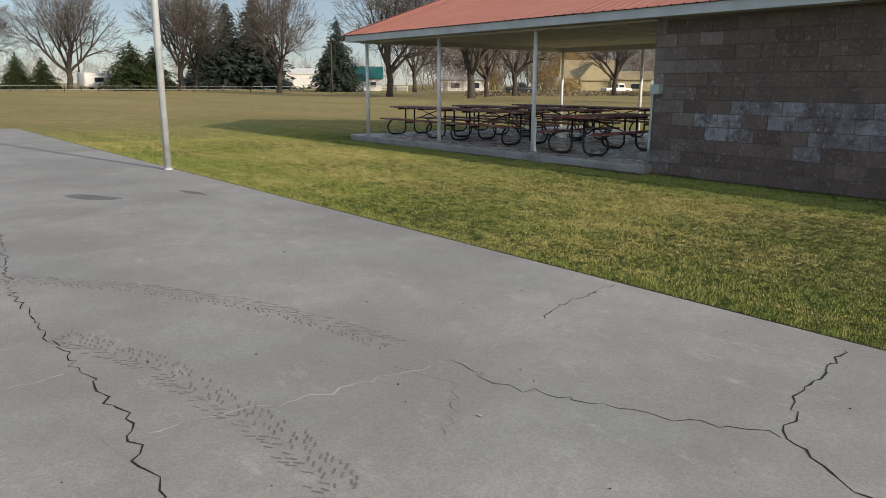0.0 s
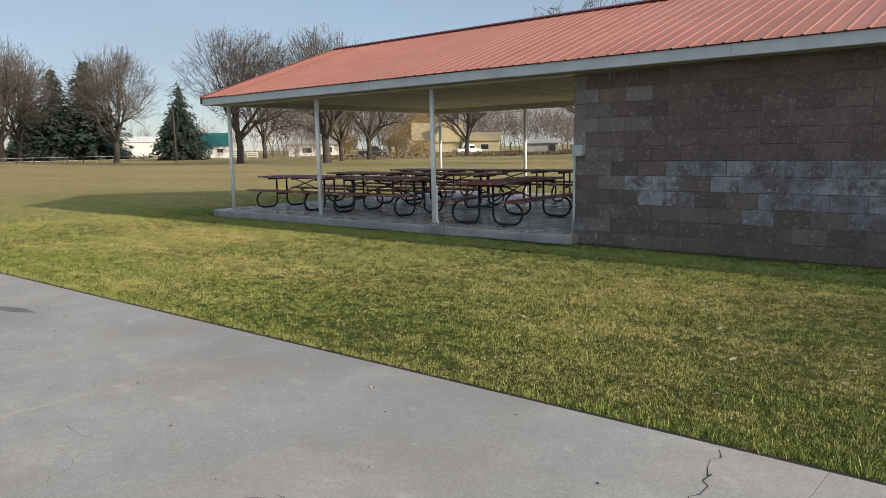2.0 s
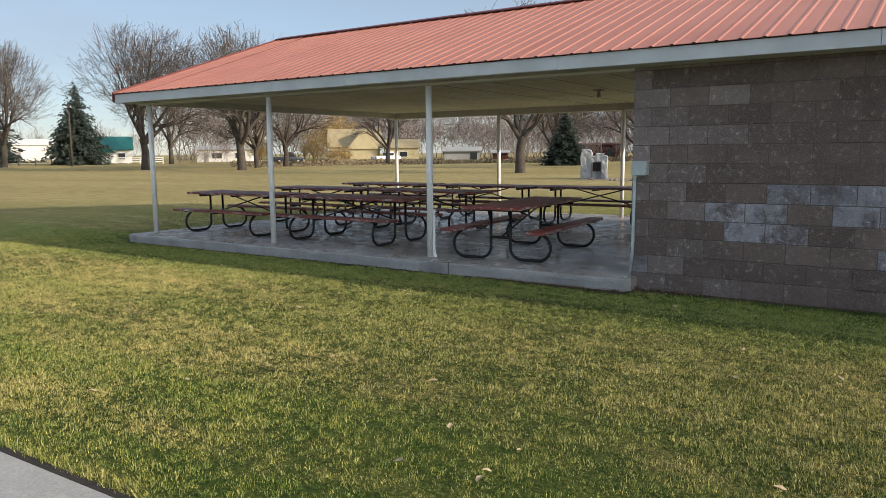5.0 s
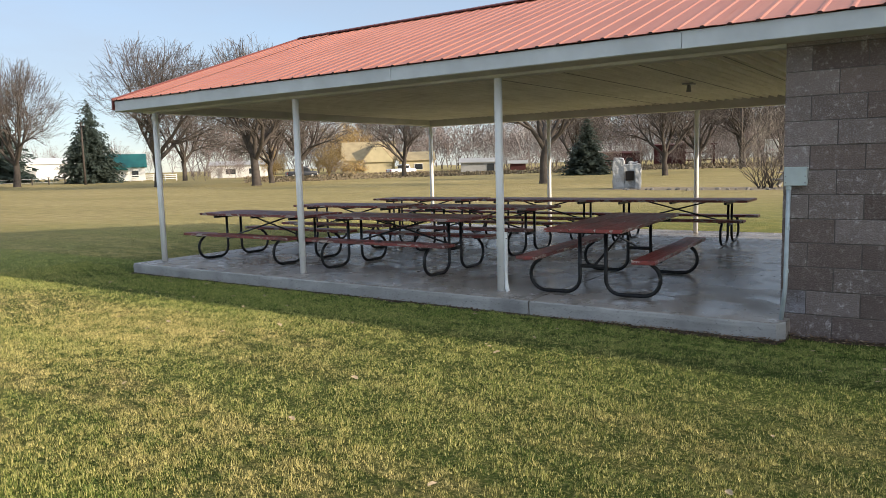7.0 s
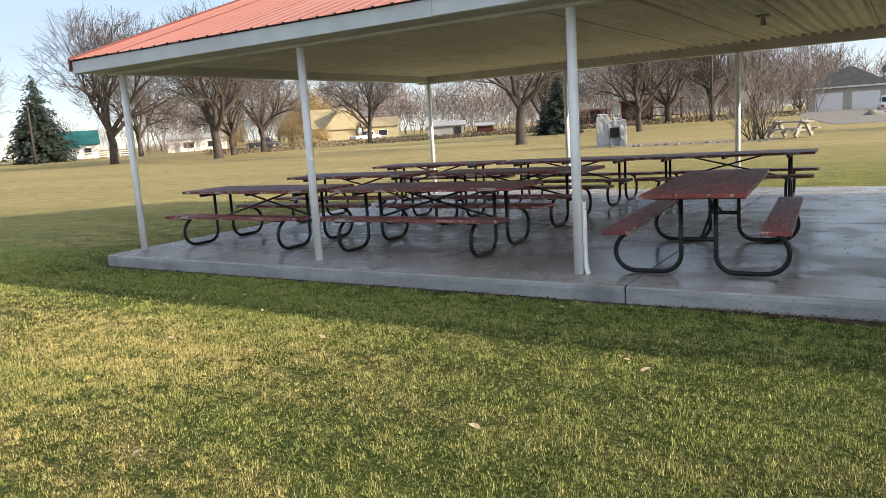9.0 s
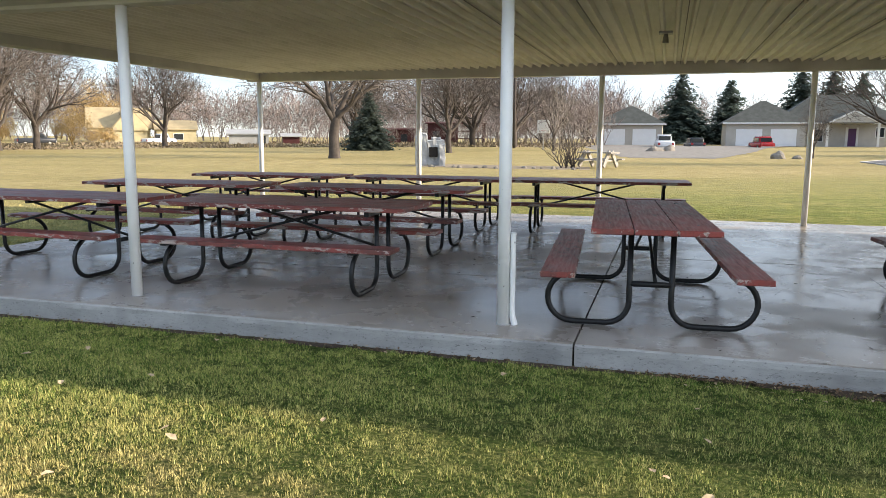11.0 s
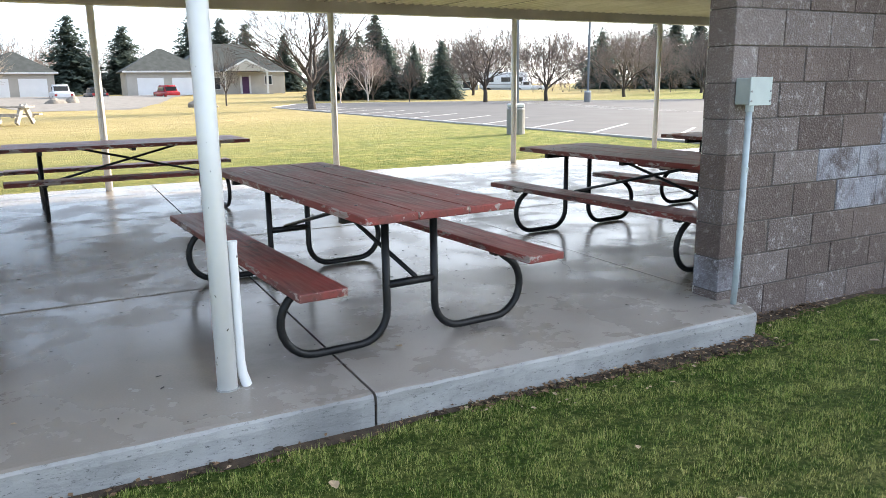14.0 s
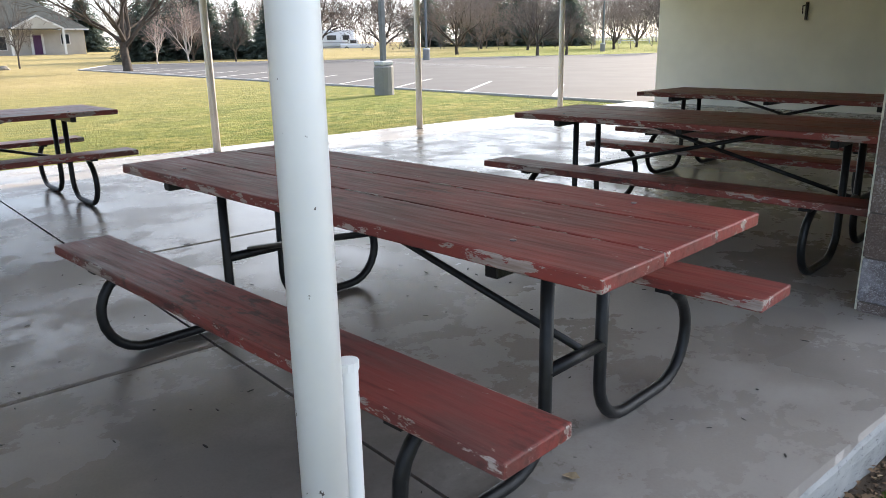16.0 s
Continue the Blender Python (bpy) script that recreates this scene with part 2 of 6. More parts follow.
def make_red_wood():
    k = Nodes("worn red table paint", 0.42, 0, 0.5)
    g = k.stretch(1.5, 22, 22)
    grain = k.noise(2.2, 6, 0.65, g)
    base = k.mix(k.ramp(k.noise(1.7, 5), (0.35, 0.0), (0.7, 1.0)), (0.235, 0.045, 0.038), (0.36, 0.064, 0.051))
    base = k.mix(k.ramp(k.random(), (0.0, 0.0), (1.0, 0.45)), base, (0.15, 0.058, 0.052))
    dirt = k.ramp(k.noise(2.6, 6, 0.7, k.stretch(0.6, 2.2, 2.2)), (0.46, 0.0), (0.64, 0.62))
    base = k.mix(dirt, base, (0.115, 0.058, 0.052))
    speck = k.ramp(k.noise(7, 7, 0.75, k.stretch(1, 2.2, 2.2)), (0.52, 0.0), (0.60, 1.0))
    worn = k.ramp(k.noise(1.1, 3), (0.46, 0.0), (0.60, 0.8))
    base = k.mix(k.ramp(grain, (0.55, 0.0), (0.68, 0.42)), base, (0.045, 0.024, 0.021))
    base = k.mix(k.mix(worn, (0.0, 0.0, 0.0), speck), base, (0.050, 0.030, 0.027))
    # paint flakes off along the arrises, and in a few spots on the face
    sep = k.n.new("ShaderNodeSeparateXYZ")
    k.l.new(k.n.new("ShaderNodeTexCoord").outputs["Generated"], sep.inputs[0])

    def rim(axis, near, most):
        m = k.n.new("ShaderNodeMath")
        m.operation = "SUBTRACT"
        k.l.new(sep.outputs[axis], m.inputs[0])
        m.inputs[1].default_value = 0.5
        m2 = k.n.new("ShaderNodeMath")
        m2.operation = "ABSOLUTE"
        k.l.new(m.outputs[0], m2.inputs[0])
        r = k.n.new("ShaderNodeMapRange")
        r.inputs["From Min"].default_value, r.inputs["From Max"].default_value = near, 0.5
        r.inputs["To Max"].default_value = most
        k.l.new(m2.outputs[0], r.inputs["Value"])
        return r.outputs["Result"]

    top = k.n.new("ShaderNodeMath")
    top.operation = "MAXIMUM"
    k.l.new(rim(1, 0.46, 0.125), top.inputs[0]), k.l.new(rim(0, 0.497, 0.09), top.inputs[1])
    add = k.n.new("ShaderNodeMath")
    k.l.new(k.noise(5.5, 7, 0.72, k.stretch(1, 3.2, 3.2)), add.inputs[0])
    k.l.new(top.outputs[0], add.inputs[1])
    chip = k.ramp(add.outputs[0], (0.655, 0.0), (0.668, 1.0))
    base = k.mix(chip, base, k.mix(k.ramp(grain, (0.4, 0.0), (0.6, 1.0)), (0.50, 0.42, 0.39), (0.30, 0.22, 0.19)))
    k.colour(base)
    k.rough(k.ramp(grain, (0.3, 0.34), (0.7, 0.65)))
    k.bump(k.mix(0.4, grain, chip), 0.35, 0.004)
    return k.m


M_RED = make_red_wood()


def grass_colour(k):
    """Lawn colours: green by the court and the shelter, straw further off, in patches and mown bands."""
    sep = k.n.new("ShaderNodeSeparateXYZ")
    k.l.new(k.pos, sep.inputs[0])
    bands = k.noise(0.9, 5, 0.6, k.stretch(0.95, 0.20, 1))
    patch = k.ramp(bands, (0.42, 0.0), (0.58, 1.0))
    small = k.ramp(k.noise(5.5, 7, 0.75, k.stretch(1, 0.55, 1)), (0.43, 0.0), (0.57, 1.0))
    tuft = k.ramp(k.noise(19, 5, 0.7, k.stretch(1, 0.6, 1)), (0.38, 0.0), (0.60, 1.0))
    green = k.mix(small, (0.062, 0.135, 0.016), (0.255, 0.330, 0.066))
    straw = k.mix(small, (0.34, 0.255, 0.070), (0.70, 0.55, 0.24))
    mid = k.mix(patch, k.mix(0.06, green, straw), k.mix(k.ramp(small, (0.1, 0.16), (0.9, 0.80)), green, straw))
    # clump noises put the shade of gaps and sunlit tips into the colour
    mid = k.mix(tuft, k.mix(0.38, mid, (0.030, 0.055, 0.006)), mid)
    sprig_shade = k.noise(48, 3, 0.6, k.stretch(1, 0.8, 1))
    mid = k.mix(k.ramp(sprig_shade, (0.39, 0.75), (0.48, 0.0)), mid, (0.030, 0.050, 0.007))
    mid = k.mix(k.ramp(sprig_shade, (0.51, 0.0), (0.62, 0.55)), mid, (0.78, 0.68, 0.30))

    def reach(axis, a, b):
        node = k.n.new("ShaderNodeMapRange")
        node.inputs["From Min"].default_value, node.inputs["From Max"].default_value = a, b
        k.l.new(sep.outputs[axis], node.inputs["Value"])
        return node.outputs["Result"]

    fresh = k.mix(k.ramp(sprig_shade, (0.38, 0.0), (0.62, 1.0)), k.mix(small, (0.040, 0.105, 0.012), (0.090, 0.165, 0.022)), k.mix(small, (0.150, 0.255, 0.034), (0.35, 0.380, 0.075)))
    near = k.mix(k.ramp(bands, (0.40, 1.0), (0.58, 0.25)), (0.0, 0.0, 0.0), reach(0, 7.6, 4.9))
    mid = k.mix(near, mid, fresh)
    mid = k.mix(k.mix(0.5, (0.0, 0.0, 0.0), reach(0, 18.0, 19.0)), mid, k.mix(small, (0.11, 0.165, 0.018), (0.27, 0.275, 0.045)))

    lean = k.n.new("ShaderNodeVectorMath")
    lean.operation = "DOT_PRODUCT"
    k.l.new(k.pos, lean.inputs[0])
    lean.inputs[1].default_value = (1.0, 0.8, 0.0)
    lush = k.mix(k.ramp(sprig_shade, (0.42, 0.0), (0.60, 1.0)), k.mix(small, (0.050, 0.115, 0.014), (0.11, 0.190, 0.030)), k.mix(small, (0.20, 0.33, 0.045), (0.42, 0.50, 0.11)))
    mid = k.mix(k.ramp(reach(0, 8.3, 11.3), (0.0, 0.0), (0.55, 0.8), (0.95, 0.8), (1.0, 0.0)), mid, lush)
    behind = k.n.new("ShaderNodeMapRange")
    behind.inputs["From Min"].default_value, behind.inputs["From Max"].default_value = 25.0, 44.0
    k.l.new(lean.outputs["Value"], behind.inputs["Value"])
    m = k.n.new("ShaderNodeMath")
    m.operation = "MAXIMUM"
    k.l.new(reach(1, 16, 33), m.inputs[0]), k.l.new(behind.outputs["Result"], m.inputs[1])
    far = k.noise(0.16, 5, 0.6, k.stretch(1, 0.35, 1))
    tan = k.mix(k.ramp(far, (0.35, 0.0), (0.65, 1.0)), (0.55, 0.435, 0.21), (0.42, 0.345, 0.15))
    tan = k.mix(k.ramp(small, (0, 0.0), (1, 0.3)), tan, (0.28, 0.27, 0.08))
    return k.mix(m.outputs[0], mid, k.mix(k.ramp(k.noise(2.2, 9, 0.78, k.stretch(1, 0.6, 1)), (0.40, 0.5), (0.58, 0.0)), tan, (0.22, 0.17, 0.08)))


def make_ground():
    k = Nodes("lawn ground", 0.95, 0, 0.15).world_pos()
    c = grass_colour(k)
    fine = k.noise(34, 5, 0.7)
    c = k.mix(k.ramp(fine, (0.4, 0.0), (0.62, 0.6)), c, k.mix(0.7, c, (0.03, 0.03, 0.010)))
    # dark thatch where turf is thick, between court and shelter, gap shade painted in
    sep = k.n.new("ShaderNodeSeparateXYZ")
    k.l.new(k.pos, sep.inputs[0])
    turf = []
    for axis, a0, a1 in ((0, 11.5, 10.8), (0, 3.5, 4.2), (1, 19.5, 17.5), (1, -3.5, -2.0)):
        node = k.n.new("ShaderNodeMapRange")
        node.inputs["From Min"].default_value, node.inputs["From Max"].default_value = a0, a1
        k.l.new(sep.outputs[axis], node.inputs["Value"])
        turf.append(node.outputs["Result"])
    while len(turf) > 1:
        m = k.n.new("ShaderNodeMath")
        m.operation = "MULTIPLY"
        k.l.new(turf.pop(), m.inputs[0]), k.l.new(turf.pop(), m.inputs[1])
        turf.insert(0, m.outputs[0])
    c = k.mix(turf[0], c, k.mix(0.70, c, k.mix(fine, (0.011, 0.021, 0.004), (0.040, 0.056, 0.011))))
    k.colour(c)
    k.bump(fine, 0.9, 0.05)
    return k.m


def make_blades():
    k = Nodes("grass blades", 0.6, 0, 0.3).world_pos()
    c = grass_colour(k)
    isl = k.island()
    # straw blades at random; the darkest carry gap shade in their colour
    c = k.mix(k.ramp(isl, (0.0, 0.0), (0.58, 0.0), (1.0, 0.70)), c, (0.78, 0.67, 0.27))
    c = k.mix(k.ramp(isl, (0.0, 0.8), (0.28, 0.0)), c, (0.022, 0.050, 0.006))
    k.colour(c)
    return k.m


M_GROUND, M_BLADES = make_ground(), make_blades()
M_SOIL = plain("dark bare soil", (0.085, 0.060, 0.041), 0.95, 0, 0.5, 18, 0.8)
M_CRACK = plain("dark dirt and gap shade", (0.035, 0.030, 0.026), 0.95, 0, 0.4, 30)
M_CHALK = plain("pale crack filler", (0.50, 0.48, 0.45), 0.9, 0, 0.2, 20)
M_MUD = plain("dry mud mark", (0.25, 0.237, 0.22), 0.95, 0, 0.3, 12)
M_LEAF = plain("dry fallen leaf", (0.55, 0.42, 0.27), 0.8, 0, 0.35, 30)
M_ASPHALT = plain("grey asphalt", (0.088, 0.089, 0.093), 0.85, 0, 0.25, 0.6, 0.3)
M_LINE = plain("worn white road paint", (0.50, 0.50, 0.49), 0.7)


def lit_bark(name, lo, hi):
    k = Nodes(name, 0.95, 0, 0.2)
    c = k.mix(k.ramp(k.noise(2.5, 5), (0.3, 0.0), (0.7, 1.0)), lo, hi)
    k.colour(k.mix(k.ramp(k.random(), (0, 0.0), (1, 0.35)), c, tuple(v * 0.7 for v in lo)))
    k.bump(k.noise(14, 5, 0.6, k.stretch(3, 3, 0.7)), 0.7, 0.03)
    return k.m


M_BARK = lit_bark("grey bark", (0.055, 0.046, 0.040), (0.12, 0.102, 0.088))
M_TWIG = lit_bark("grey-brown twigs", (0.10, 0.085, 0.075), (0.175, 0.152, 0.136))
M_GOLD = lit_bark("golden willow twigs", (0.38, 0.26, 0.11), (0.52, 0.38, 0.18))
M_ROSE = lit_bark("reddish twigs", (0.20, 0.165, 0.15), (0.31, 0.258, 0.235))
# distance haze is put into the far twigs as a lighter colour
M_FAR = lit_bark("haze-pale far twigs", (0.20, 0.163, 0.148), (0.31, 0.258, 0.236))


def make_needles(name, lo, hi):
    k = Nodes(name, 0.8, 0, 0.2)
    isl = k.island()
    k.colour(k.mix(k.ramp(k.random(), (0, 0.0), (1, 0.4)), k.mix(isl, lo, hi), (0.050, 0.055, 0.044)))
    thru = k.n.new("ShaderNodeBsdfTranslucent")
    both = k.n.new("ShaderNodeMixShader")
    both.inputs[0].default_value = 0.35
    thru.inputs["Color"].default_value = (*(v * 1.3 for v in hi), 1)
    k.l.new(k.b.outputs[0], both.inputs[1]), k.l.new(thru.outputs[0], both.inputs[2])
    k.l.new(both.outputs[0], k.n["Material Output"].inputs["Surface"])
    return k.m


M_NEEDLE = make_needles("spruce needles", (0.036, 0.060, 0.052), (0.115, 0.148, 0.124))
M_JUNI = make_needles("cedar foliage", (0.030, 0.055, 0.017), (0.090, 0.125, 0.042))

# ---- mesh tools ----


def link_mesh(name, bm, mat, parent=None, label="", smooth=False):
    me = bpy.data.meshes.new(name)
    bm.normal_update()
    bm.to_mesh(me)
    bm.free()
    for m in mat if isinstance(mat, (list, tuple)) else (mat,):
        me.materials.append(m)
    if smooth:
        me.polygons.foreach_set("use_smooth", [True] * len(me.polygons))
    ob = new(name, me)
    if parent is not None:
        ob.parent = parent
    return tagged(ob, label=label)


def part(name, bm, mat, parent, label="", smooth=False):
    return link_mesh(name, bm, mat, parent, label, smooth)


def thing(name, x=0, y=0, z=0, rz=0, label="", category="", group="", kind=""):
    ob = new(name)
    ob.matrix_basis = pose(x, y, z, 0, 0, rz)
    ob.empty_display_size = 0.1
    return tagged(ob, label, category, group, kind)


def box(bm, x0, x1, y0, y1, z0, z1, bevel=0.0, seg=1):
    r = bmesh.ops.create_cube(bm, size=1.0)
    vs = r["verts"]
    for v in vs:
        v.co = Vector(((x0 + x1) / 2 + v.co.x * (x1 - x0), (y0 + y1) / 2 + v.co.y * (y1 - y0), (z0 + z1) / 2 + v.co.z * (z1 - z0)))
    if bevel:
        es = list({e for v in vs for e in v.link_edges})
        bmesh.ops.bevel(bm, geom=es, offset=bevel, segments=seg, affect="EDGES", profile=0.5)
    return bm


def boxed(*a, **k):
    return box(bmesh.new(), *a, **k)


def sweep(bm, pts, radii, n=8, cap=True):
    """A round tube along points, with a radius at each."""
    pts = [Vector(p) for p in pts]
    if not isinstance(radii, (list, tuple)):
        radii = [radii] * len(pts)
    rings, side = [], None
    for i, p in enumerate(pts):
        d = (pts[min(i + 1, len(pts) - 1)] - pts[max(i - 1, 0)]).normalized()
        if side is None:
            side = d.cross(Vector((0, 0, 1)) if abs(d.z) < 0.9 else Vector((1, 0, 0))).normalized()
        else:
            side = (side - d * side.dot(d)).normalized()
        up = d.cross(side)
        rings.append([bm.verts.new(p + radii[i] * (math.cos(2 * math.pi * j / n) * side + math.sin(2 * math.pi * j / n) * up)) for j in range(n)])
    for a, b in zip(rings, rings[1:]):
        for j in range(n):
            bm.faces.new((a[j], a[(j + 1) % n], b[(j + 1) % n], b[j]))
    if cap and n > 2:
        bm.faces.new(rings[0][::-1]), bm.faces.new(rings[-1])
    return bm


def arc(cx, cz, r, a0, a1, n=6):
    return [(cx + r * math.cos(radians(a0 + (a1 - a0) * i / n)), cz + r * math.sin(radians(a0 + (a1 - a0) * i / n))) for i in range(n + 1)]


def raw_mesh(name, verts, faces, mat, parent=None, label=""):
    me = bpy.data.meshes.new(name)
    me.from_pydata(verts, [], faces)
    me.materials.append(mat)
    ob = new(name, me)
    if parent is not None:
        ob.parent = parent
    return tagged(ob, label=label)


# ---- ground ----
GROUND_Z = -0.085


def ground_z(x, y):
    """Level lawn that dips along the front of the shelter."""
    dip = min(1.0, max(0.0, 1.35 - abs(x - 10.60) / 0.85)) * min(1.0, max(0.0, (18.2 - y) / 0.9))
    up = 0.5 * max(min(1.0, max(0.0, (x - 66) / 35)), min(1.0, max(0.0, (y - 95) / 50))) if abs(x) < 400 else 0.5
    return GROUND_Z + up - 0.078 * dip + 0.012 * noise.noise((x * 0.35, y * 0.35, 0)) * (1 if x > 4.6 else 0.2)


def steps(lo, hi, fine, a, b, far):
    out, v = [], lo
    while v <= hi:
        out.append(v)
        v += fine
    left, right, s = [], [], fine
    v = lo
    while v > a:
        s = min(s * 1.25, far)
        v -= s
        left.append(v)
    v, s = hi, fine
    while v < b:
        s = min(s * 1.25, far)
        v += s
        right.append(v)
    return left[::-1] + out + right


gx = steps(3.0, 20.0, 0.35, -1500, 1500, 160)
gy = steps(-3.0, 20.0, 0.35, -1500, 1500, 160)
gv = [(x, y, ground_z(x, y)) for y in gy for x in gx]
gw = len(gx)
gf = [(j * gw + i, j * gw + i + 1, (j + 1) * gw + i + 1, (j + 1) * gw + i) for j in range(len(gy) - 1) for i in range(gw - 1)]
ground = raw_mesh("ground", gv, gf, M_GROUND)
tagged(ground, "mown park lawn with green and straw patches", "lawn", kind="structure")


def court_edge(y):
    return 4.385 - 0.0212 * y


# concrete court, poured in bays with open joints
court = thing("pavement", label="pale grey cracked concrete sports court slab", category="pavement", kind="structure")
bays_y = [-14, -8.35, -4.7, -1.04, 2.62, 6.28, 9.94, 13.6, 17.26, 20.9, 26.1]
bays_x = [-14.0, -8.0, -2.0, 4.4]
for j in range(len(bays_y) - 1):
    for i in range(len(bays_x) - 1):
        y0, y1 = bays_y[j] + 0.0012, bays_y[j + 1] - 0.0012
        xa0 = bays_x[i] + 0.004 - 0.0212 * y0
        xa1 = bays_x[i] + 0.004 - 0.0212 * y1
        xb0 = (court_edge(y0) if i == 2 else bays_x[i + 1] - 0.004 - 0.0212 * y0)
        xb1 = (court_edge(y1) if i == 2 else bays_x[i + 1] - 0.004 - 0.0212 * y1)
        bm = bmesh.new()
        top = [bm.verts.new(p) for p in ((xa0, y0, -0.06), (xb0, y0, -0.06), (xb1, y1, -0.06), (xa1, y1, -0.06))]
        low = [bm.verts.new((v.co.x, v.co.y, -0.2)) for v in top]
        bm.faces.new(top)
        for a in range(4):
            bm.faces.new((top[a], low[a], low[(a + 1) % 4], top[(a + 1) % 4]))
        part("slab", bm, M_COURT, court)

# ---- shelter: floor ----
POST_X, BACK_X, POST_Y0, PITCH = 10.953, 18.42, 10.756, 3.167
WALL_X, WALL_END = 10.862, 7.81
EAVE_X, EAVE_BX, GABLE_Y, SOUTH_Y = 10.5, 18.88, 17.46, -9.0
RIDGE_X, RIDGE_Z, EAVE_Z = 14.69, 4.02, 2.56

floor = thing("floor", label="damp polished concrete shelter floor with open joints", category="floor", kind="structure")


def slab_panel(x0, x1, y0, y1):
    """A poured bay; the bays on the front have a worn, uneven nose and a paler face."""
    front = x0 < 10.6
    bm = bmesh.new()
    n = max(2, int((y1 - y0) / (0.06 if front else 2.0)))
    prof = [(x1, -0.30), (x1, 0.0), (x0 + 0.03, 0.0), (x0 + 0.012, -0.004), (x0 + 0.002, -0.016), (x0, -0.05), (x0 + 0.004, -0.11), (x0 + 0.006, -0.30)]
    rows = []
    for i in range(n + 1):
        y = y0 + (y1 - y0) * i / n
        row = []
        for j, (px, pz) in enumerate(prof):
            if front and 2 <= j <= 6:
                px += 0.007 * noise.noise((y * 3.1, j * 0.7, 1)) + 0.004 * noise.noise((y * 14, j * 1.9, 5))
                if 3 <= j <= 4:
                    pz += 0.006 * noise.noise((y * 9, j, 9))
            if front and y < 7.72 + 0.10 and j > 1:
                px += 0.10 - math.sqrt(max(0.0, 0.01 - (0.10 - max(0.0, y - 7.72)) ** 2))
            row.append(bm.verts.new((px, y, pz)))
        rows.append(row)
    for a, b in zip(rows, rows[1:]):
        for j in range(len(prof) - 1):
            f = bm.faces.new((a[j], a[j + 1], b[j + 1], b[j]))
            f.material_index = 1 if front and j >= 3 else 0
    bm.faces.new(rows[0][::-1]), bm.faces.new(rows[-1])
    bmesh.ops.recalc_face_normals(bm, faces=bm.faces)
    part("slab", bm, (M_SLAB, M_KERB), floor)


slab_panel(10.57, 12.74, 10.205, 17.38)
slab_panel(12.745, 18.8, 10.205, 17.38)
slab_panel(10.57, 14.42, 7.72, 10.192)
slab_panel(14.426, 18.8, 4.5, 10.19)
slab_panel(11.07, 14.42, 4.5, 7.714)
slab_panel(11.07, 18.8, -1.62, 4.494)

# ---- shelter: block front wall, with its blocks ----
COURSE, BLOCK = 0.2108, 0.421
Z0 = -0.163
wall_front = thing("wall_front", label="rough split-face brown concrete block wall with faded patches", category="wall", kind="structure")
part("core", boxed(WALL_X + 0.006, WALL_X + 0.19, SOUTH_Y + 0.3, WALL_END - 0.008, -0.3, 2.545), M_MORTAR, wall_front, "grey mortar")


def block_mesh(length):
    bm = boxed(0, 0.2, -length + 0.0035, -0.0035, 0.0035, COURSE - 0.0035, bevel=0.004)
    me = bpy.data.meshes.new("block")
    bm.to_mesh(me)
    bm.free()
    me.materials.append(M_BLOCK)
    return me


def painted_copy(me, mat):
    out = me.copy()
    out.materials[0] = mat
    return out


FULL, HALF = block_mesh(BLOCK), block_mesh(BLOCK / 2)
FULL_P, HALF_P = painted_copy(FULL, M_PALE), painted_copy(HALF, M_PALE)
FULL_W, HALF_W = painted_copy(FULL, M_BRIGHTENED), painted_copy(HALF, M_BRIGHTENED)
pick = random.Random(5)
rest = bmesh.new()
for c in range(-1, 13):
    y = WALL_END
    first = True
    while y > SOUTH_Y + 0.4:
        length = BLOCK / 2 if first and c % 2 else BLOCK
        first = False
        mid_y, z = y - length / 2, Z0 + c * COURSE
        pale = 0.1 < z < 1.0 and mid_y < 6.95 - 0.5 * abs(z - 0.6) and pick.random() < 0.45 + 0.4 * min(1.0, max(0.0, (6.6 - mid_y) / 2.5))
        pale = pale or (mid_y > 7.6 and z < 0.7 and pick.random() < 0.4)
        # near the wall's end some blocks take the brightened brown
        worn = not pale and mid_y > 6.6 and pick.random() < 0.2 + 0.35 * (mid_y - 6.6)
        if y > -0.6:
            me = (FULL_P if pale else FULL_W if worn else FULL) if length == BLOCK else (HALF_P if pale else HALF_W if worn else HALF)
            ob = new("block", me)
            ob.location = (WALL_X + pick.uniform(-0.003, 0.003), y, z)
            ob.parent = wall_front
        else:
            box(rest, WALL_X, WALL_X + 0.2, y - length + 0.005, y - 0.005, z + 0.005, z + COURSE - 0.005)
        y -= length
tagged(part("blocks", rest, M_BLOCK, wall_front), kind="stuff")

# plain walls of the store room that closes the shelter's south end
wall_south = link_mesh("wall_inner", boxed(WALL_X + 0.202, BACK_X, -1.82, -1.62, -0.3, 2.545), M_CREAM)
tagged(wall_south, "smooth cream painted inner wall, scuffed", "wall", kind="structure")
wall_back = link_mesh("wall_back", boxed(BACK_X - 0.2, BACK_X, SOUTH_Y + 0.3, -1.822, -0.3, 2.545), M_CREAM)
tagged(wall_back, "cream painted block store wall", "wall", kind="structure")
wall_far = link_mesh("wall_end", boxed(WALL_X + 0.202, BACK_X - 0.202, SOUTH_Y + 0.3, SOUTH_Y + 0.5, -0.3, 2.545), M_BLOCK)
tagged(wall_far, "brown block end wall", "wall", kind="structure")
b_back = link_mesh("wall_screen", boxed(WALL_X + 0.202, WALL_X + 0.212, -1.62, WALL_END - 0.02, -0.05, 2.545), M_CREAM)
tagged(b_back, "cream painted inner face of the block wall", "wall", kind="structure")

